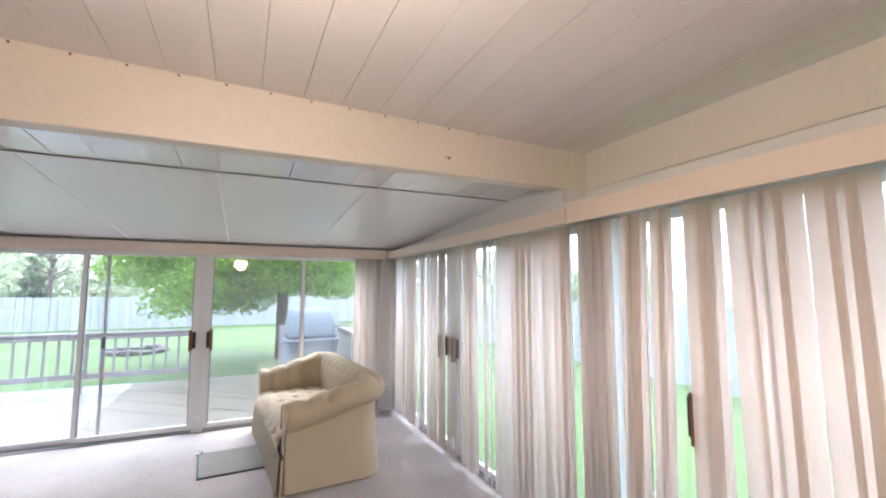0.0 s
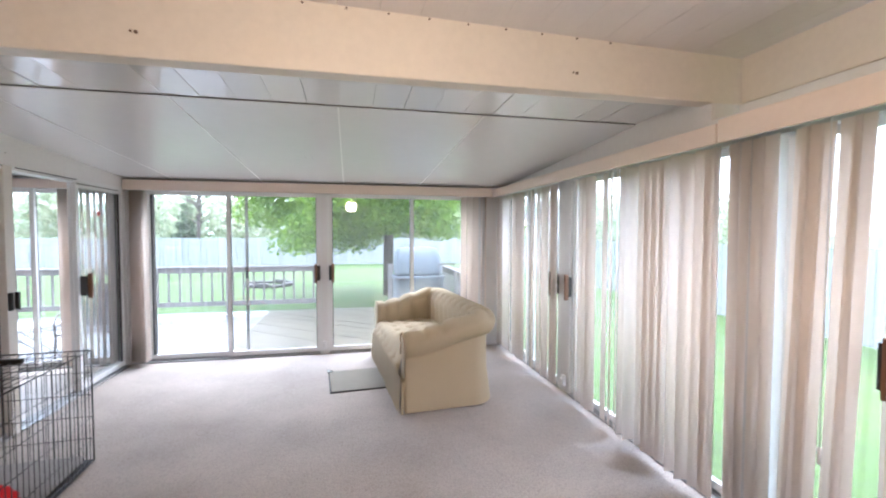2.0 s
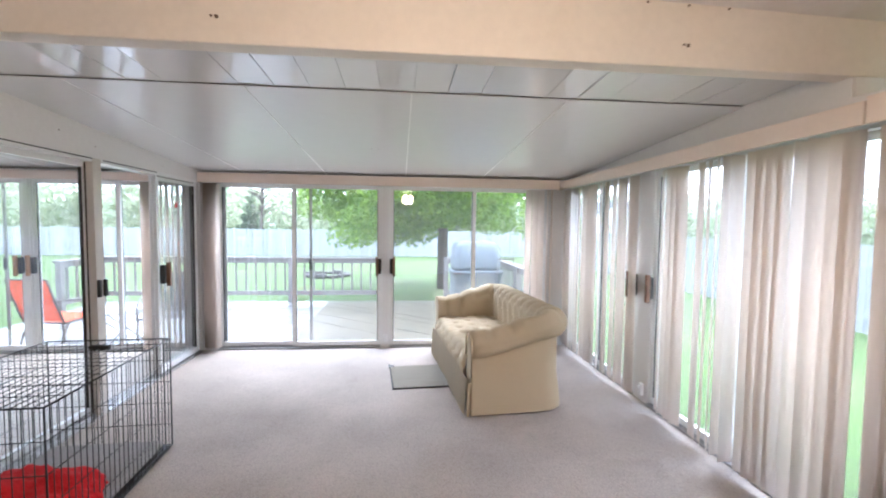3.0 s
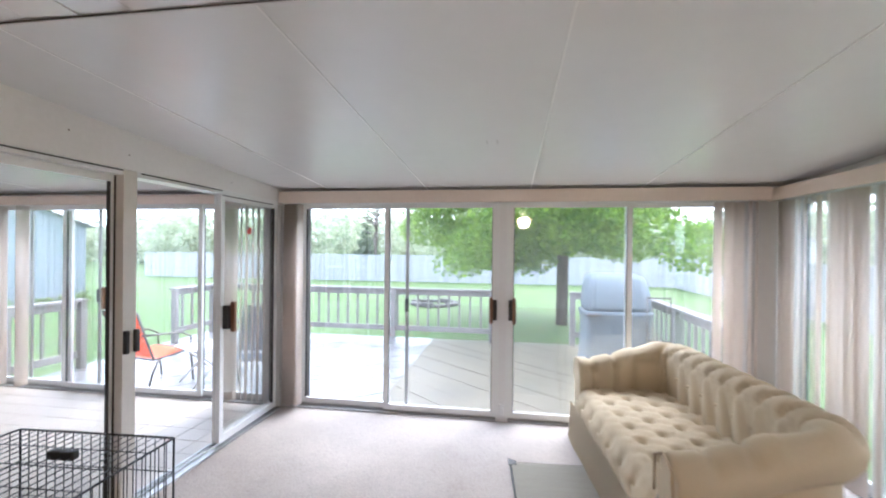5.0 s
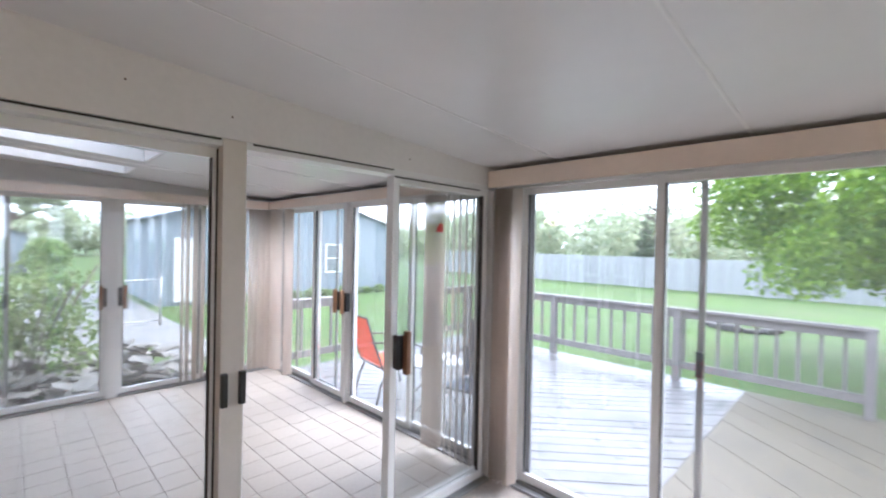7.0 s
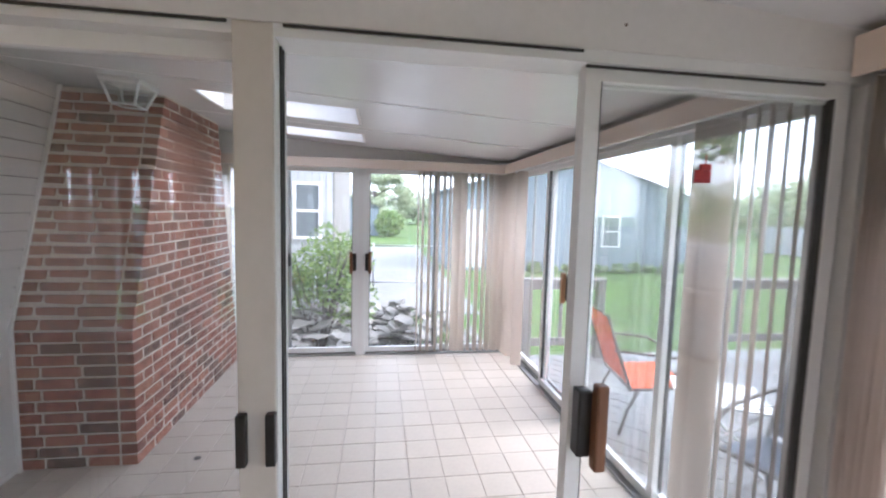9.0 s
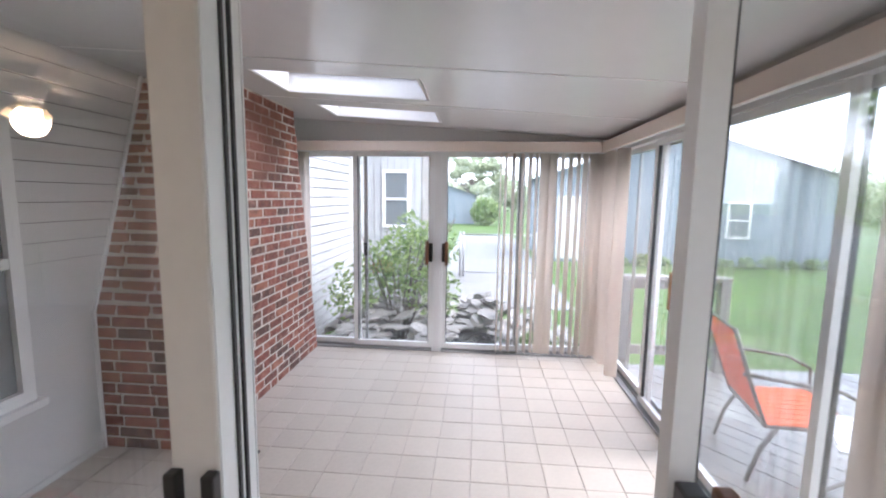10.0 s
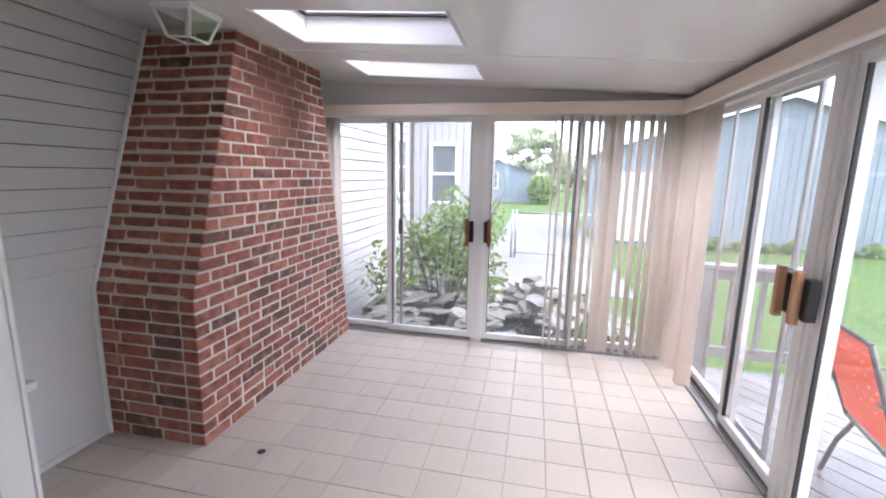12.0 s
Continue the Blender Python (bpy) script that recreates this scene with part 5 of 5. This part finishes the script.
far = gabled("far_house", "small pale blue neighbouring house with grey roof", pose(-34, 1.7, -0.5, 0, 0, 90), 10, 5.6, 2.2, 3.1, M_SHED, 0.4)
sash_window(far, pose(0.0, 0, 1.0), 0.7, 1.1)
# Crown painted pale, as if seen through haze.
tree("round green tree behind the neighbouring house", (-46, 4, -0.5), 6.4, 0.22, 3.8, 40, 5000, 0.18, M_HAZED, 41)
bush = thing("shrub", "clipped green bush by the neighbouring house", "shrub", pose(-33, 5.3, -0.5))
crown("leaves", 1500, [(0, 0, 1.0, 1.1, 1.1, 1.0)], 0.14, 43, M_SHRUB, bush)
white = gabled("neighbour_house", "white neighbouring house seen over the corner of the fence", pose(19, 36, -0.5, 0, 0, 20), 8, 7.5, 2.6, 4.2, M_TRIM, 0.4)
sash_window(white, pose(-1.6, 0, 1.1), 0.8, 1.1)
sash_window(white, pose(1.4, 0, 1.1), 0.8, 1.1)
hedge = thing("tree_line", "distant trees beyond the drive", "woods", kind="stuff")
blobs, r = [], random.Random(12)
for k in range(70):
    s = r.uniform(1.4, 2.6)
    blobs.append((-62 + r.uniform(-6, 6), -25 + k * 1.0, r.uniform(1, 2.8), s, s, r.uniform(1.2, 2.6)))
crown("leaves", 12000, blobs, 0.30, 6, M_HAZED, hedge)

# ---- chimney of single bricks ----
CH_Y, CW = 3.2, 0.0677
def x_east(z):
    return -3.67 if z < 0.83 else -3.67 - (z - 0.83) * 0.46 / 1.38
def x_west(z):
    return -5.5 + 0.43 * z / 2.23
chim = thing("chimney", "tapering red brick chimney breast with pale mortar", "chimney", kind="structure")
bm = bmesh.new()
zs = [0.0, 0.83, 2.262]
rows = [[bm.verts.new((x, y, z)) for x, y in ((x_west(z) + 0.006, CH_Y - 0.0045), (x_east(z) - 0.006, CH_Y - 0.0045), (x_east(z) - 0.006, HOUSE - 0.005), (x_west(z) + 0.006, HOUSE - 0.005))] for z in zs]
for a, b in zip(rows, rows[1:]):
    for k in range(4):
        bm.faces.new((a[k], a[(k + 1) % 4], b[(k + 1) % 4], b[k]))
bm.faces.new(rows[0][::-1])
bm.faces.new(rows[-1])
part("mortar_core", bm, M_MORTAR, chim, "pale mortar joints")
BRICKS = []
for k in range(8):
    bm = boxes((-0.5, 0.5, -0.5, 0.5, -0.5, 0.5))
    bmesh.ops.bevel(bm, geom=bm.edges[:], offset=0.045, segments=1, affect="EDGES")
    for q in bm.verts:
        q.co.x += 0.022 * noise.noise(q.co * 3.1 + Vector((9 * k, 0, 4)))
        q.co.z += 0.07 * noise.noise(q.co * 2.3 + Vector((0, 7 * k, 2)))
        q.co.y += 0.03 * noise.noise(q.co * 2.9 + Vector((5, 0, 6 * k)))
    BRICKS.append(mesh_of("brick", bm, M_BRICK))
r = random.Random(5)
for k in range(33):
    z = 0.004 + k * CW
    zc = z + 0.029
    xe, xw, top = x_east(zc), x_west(zc), min(0.055, roof_z(CH_Y) - z - 0.004)
    x = xe
    first = 0.2 if k % 2 == 0 else 0.095
    while x > xw + 0.02:
        L = first if x == xe else (0.2 if r.random() < 0.86 else 0.095)
        x1 = max(x - L, xw)
        if x1 - xw < 0.06:
            x1 = xw
        piece("brick", r.choice(BRICKS), chim, pose((x + x1) / 2, CH_Y - 0.045 + r.uniform(-0.003, 0.002), z + top / 2, 0, r.uniform(-0.4, 0.4), r.uniform(-0.5, 0.5)) @ Matrix.Diagonal((x - x1, 0.09, top, 1)))
        x = x1 - 0.016
    y = CH_Y - 0.1005
    L = 0.2 if k % 2 else 0.165
    while y > HOUSE + 0.02:
        y1 = max(y - L, HOUSE + 0.004)
        piece("brick", r.choice(BRICKS), chim, pose(xe - 0.045 + r.uniform(-0.002, 0.003), (y + y1) / 2, z + top / 2, 0, 0, r.uniform(-0.5, 0.5)) @ Matrix.Diagonal((0.09, y - y1, top, 1)))
        y, L = y1 - 0.014, 0.2
# white corner trim where siding meets brick
bm = bmesh.new()
prof = [(x_east(z) + 0.004, z) for z in (0.0, 0.83, 2.27)]
for (xa, za), (xb, zb) in zip(prof, prof[1:]):
    v = box(bm, 0, 0.014, HOUSE, HOUSE + 0.022, 0, 1)
    for q in v:
        low = q.co.z < 0.5
        q.co.x += xa if low else xb
        q.co.z = za if low else zb
fixed("trim_chimney", bm, M_TRIM, "white channel between siding and brick", "trim")

# ---- house wall inside the tiled room: siding boards and a window ----
house_in = thing("wall_house", "white vinyl lap siding on the house wall", "wall", kind="structure")
bm = bmesh.new()
# The slit under each board shows the dark backing as its lap shadow.
v = box(bm, 0, 1, 0.0, 0.017, 0.003, 0.1005)
for q in v:
    if q.co.z > 0.09 and q.co.y > 0:
        q.co.y = 0.004
SB = mesh_of("siding_board", bm, M_SIDING)
for k in range(22):
    z = 0.037 + k * 0.102
    x0, x1 = x_east(z + 0.05) + 0.002, PARTY - 0.051
    spans = [(x0, x1)] if not (0.42 < z + 0.05 < 1.9) else [(x0, -3.275), (-2.285, x1)]
    for a, b in spans:
        piece("siding_board", SB, house_in, pose(a, HOUSE - 0.01, z) @ Matrix.Diagonal((b - a, 1, 1, 1)))
part("starter_strip", boxes((x_east(0.0) + 0.004, PARTY - 0.051, HOUSE - 0.01, HOUSE + 0.006, 0.001, 0.036)), M_SIDING, house_in)
hw = thing("window_house", "white double-hung house window facing the tiled room", "window", pose(-2.78, HOUSE + 0.004, 0.56, 0, 0, 180), kind="structure")
sash_window(hw, pose(0, 0, 0), 0.86, 1.25, "window_frame")
part("window_sill", rounded(boxes((-0.52, 0.52, -0.08, 0.0, -0.1, -0.06)), 0.004, 1), M_TRIM, hw)

# ---- floor tiles ----
bm = boxes((0.0018, 0.2012, 0.0018, 0.2012, -0.01, 0.0))
bmesh.ops.bevel(bm, geom=[e for e in bm.edges if all(abs(q.co.z) < 1e-6 for q in e.verts)], offset=0.002, segments=1, affect="EDGES")
TILE = mesh_of("tile", bm, M_TILE)
for i in range(17):
    for j in range(17):
        x, y = -2.152 - 0.203 * (i + 1) , 5.997 - 0.203 * (j + 1)
        if x < WEST - 0.21:
            continue
        piece("tile", TILE, grout_bed, pose(x, y, rng.uniform(-0.0006, 0.0006)))
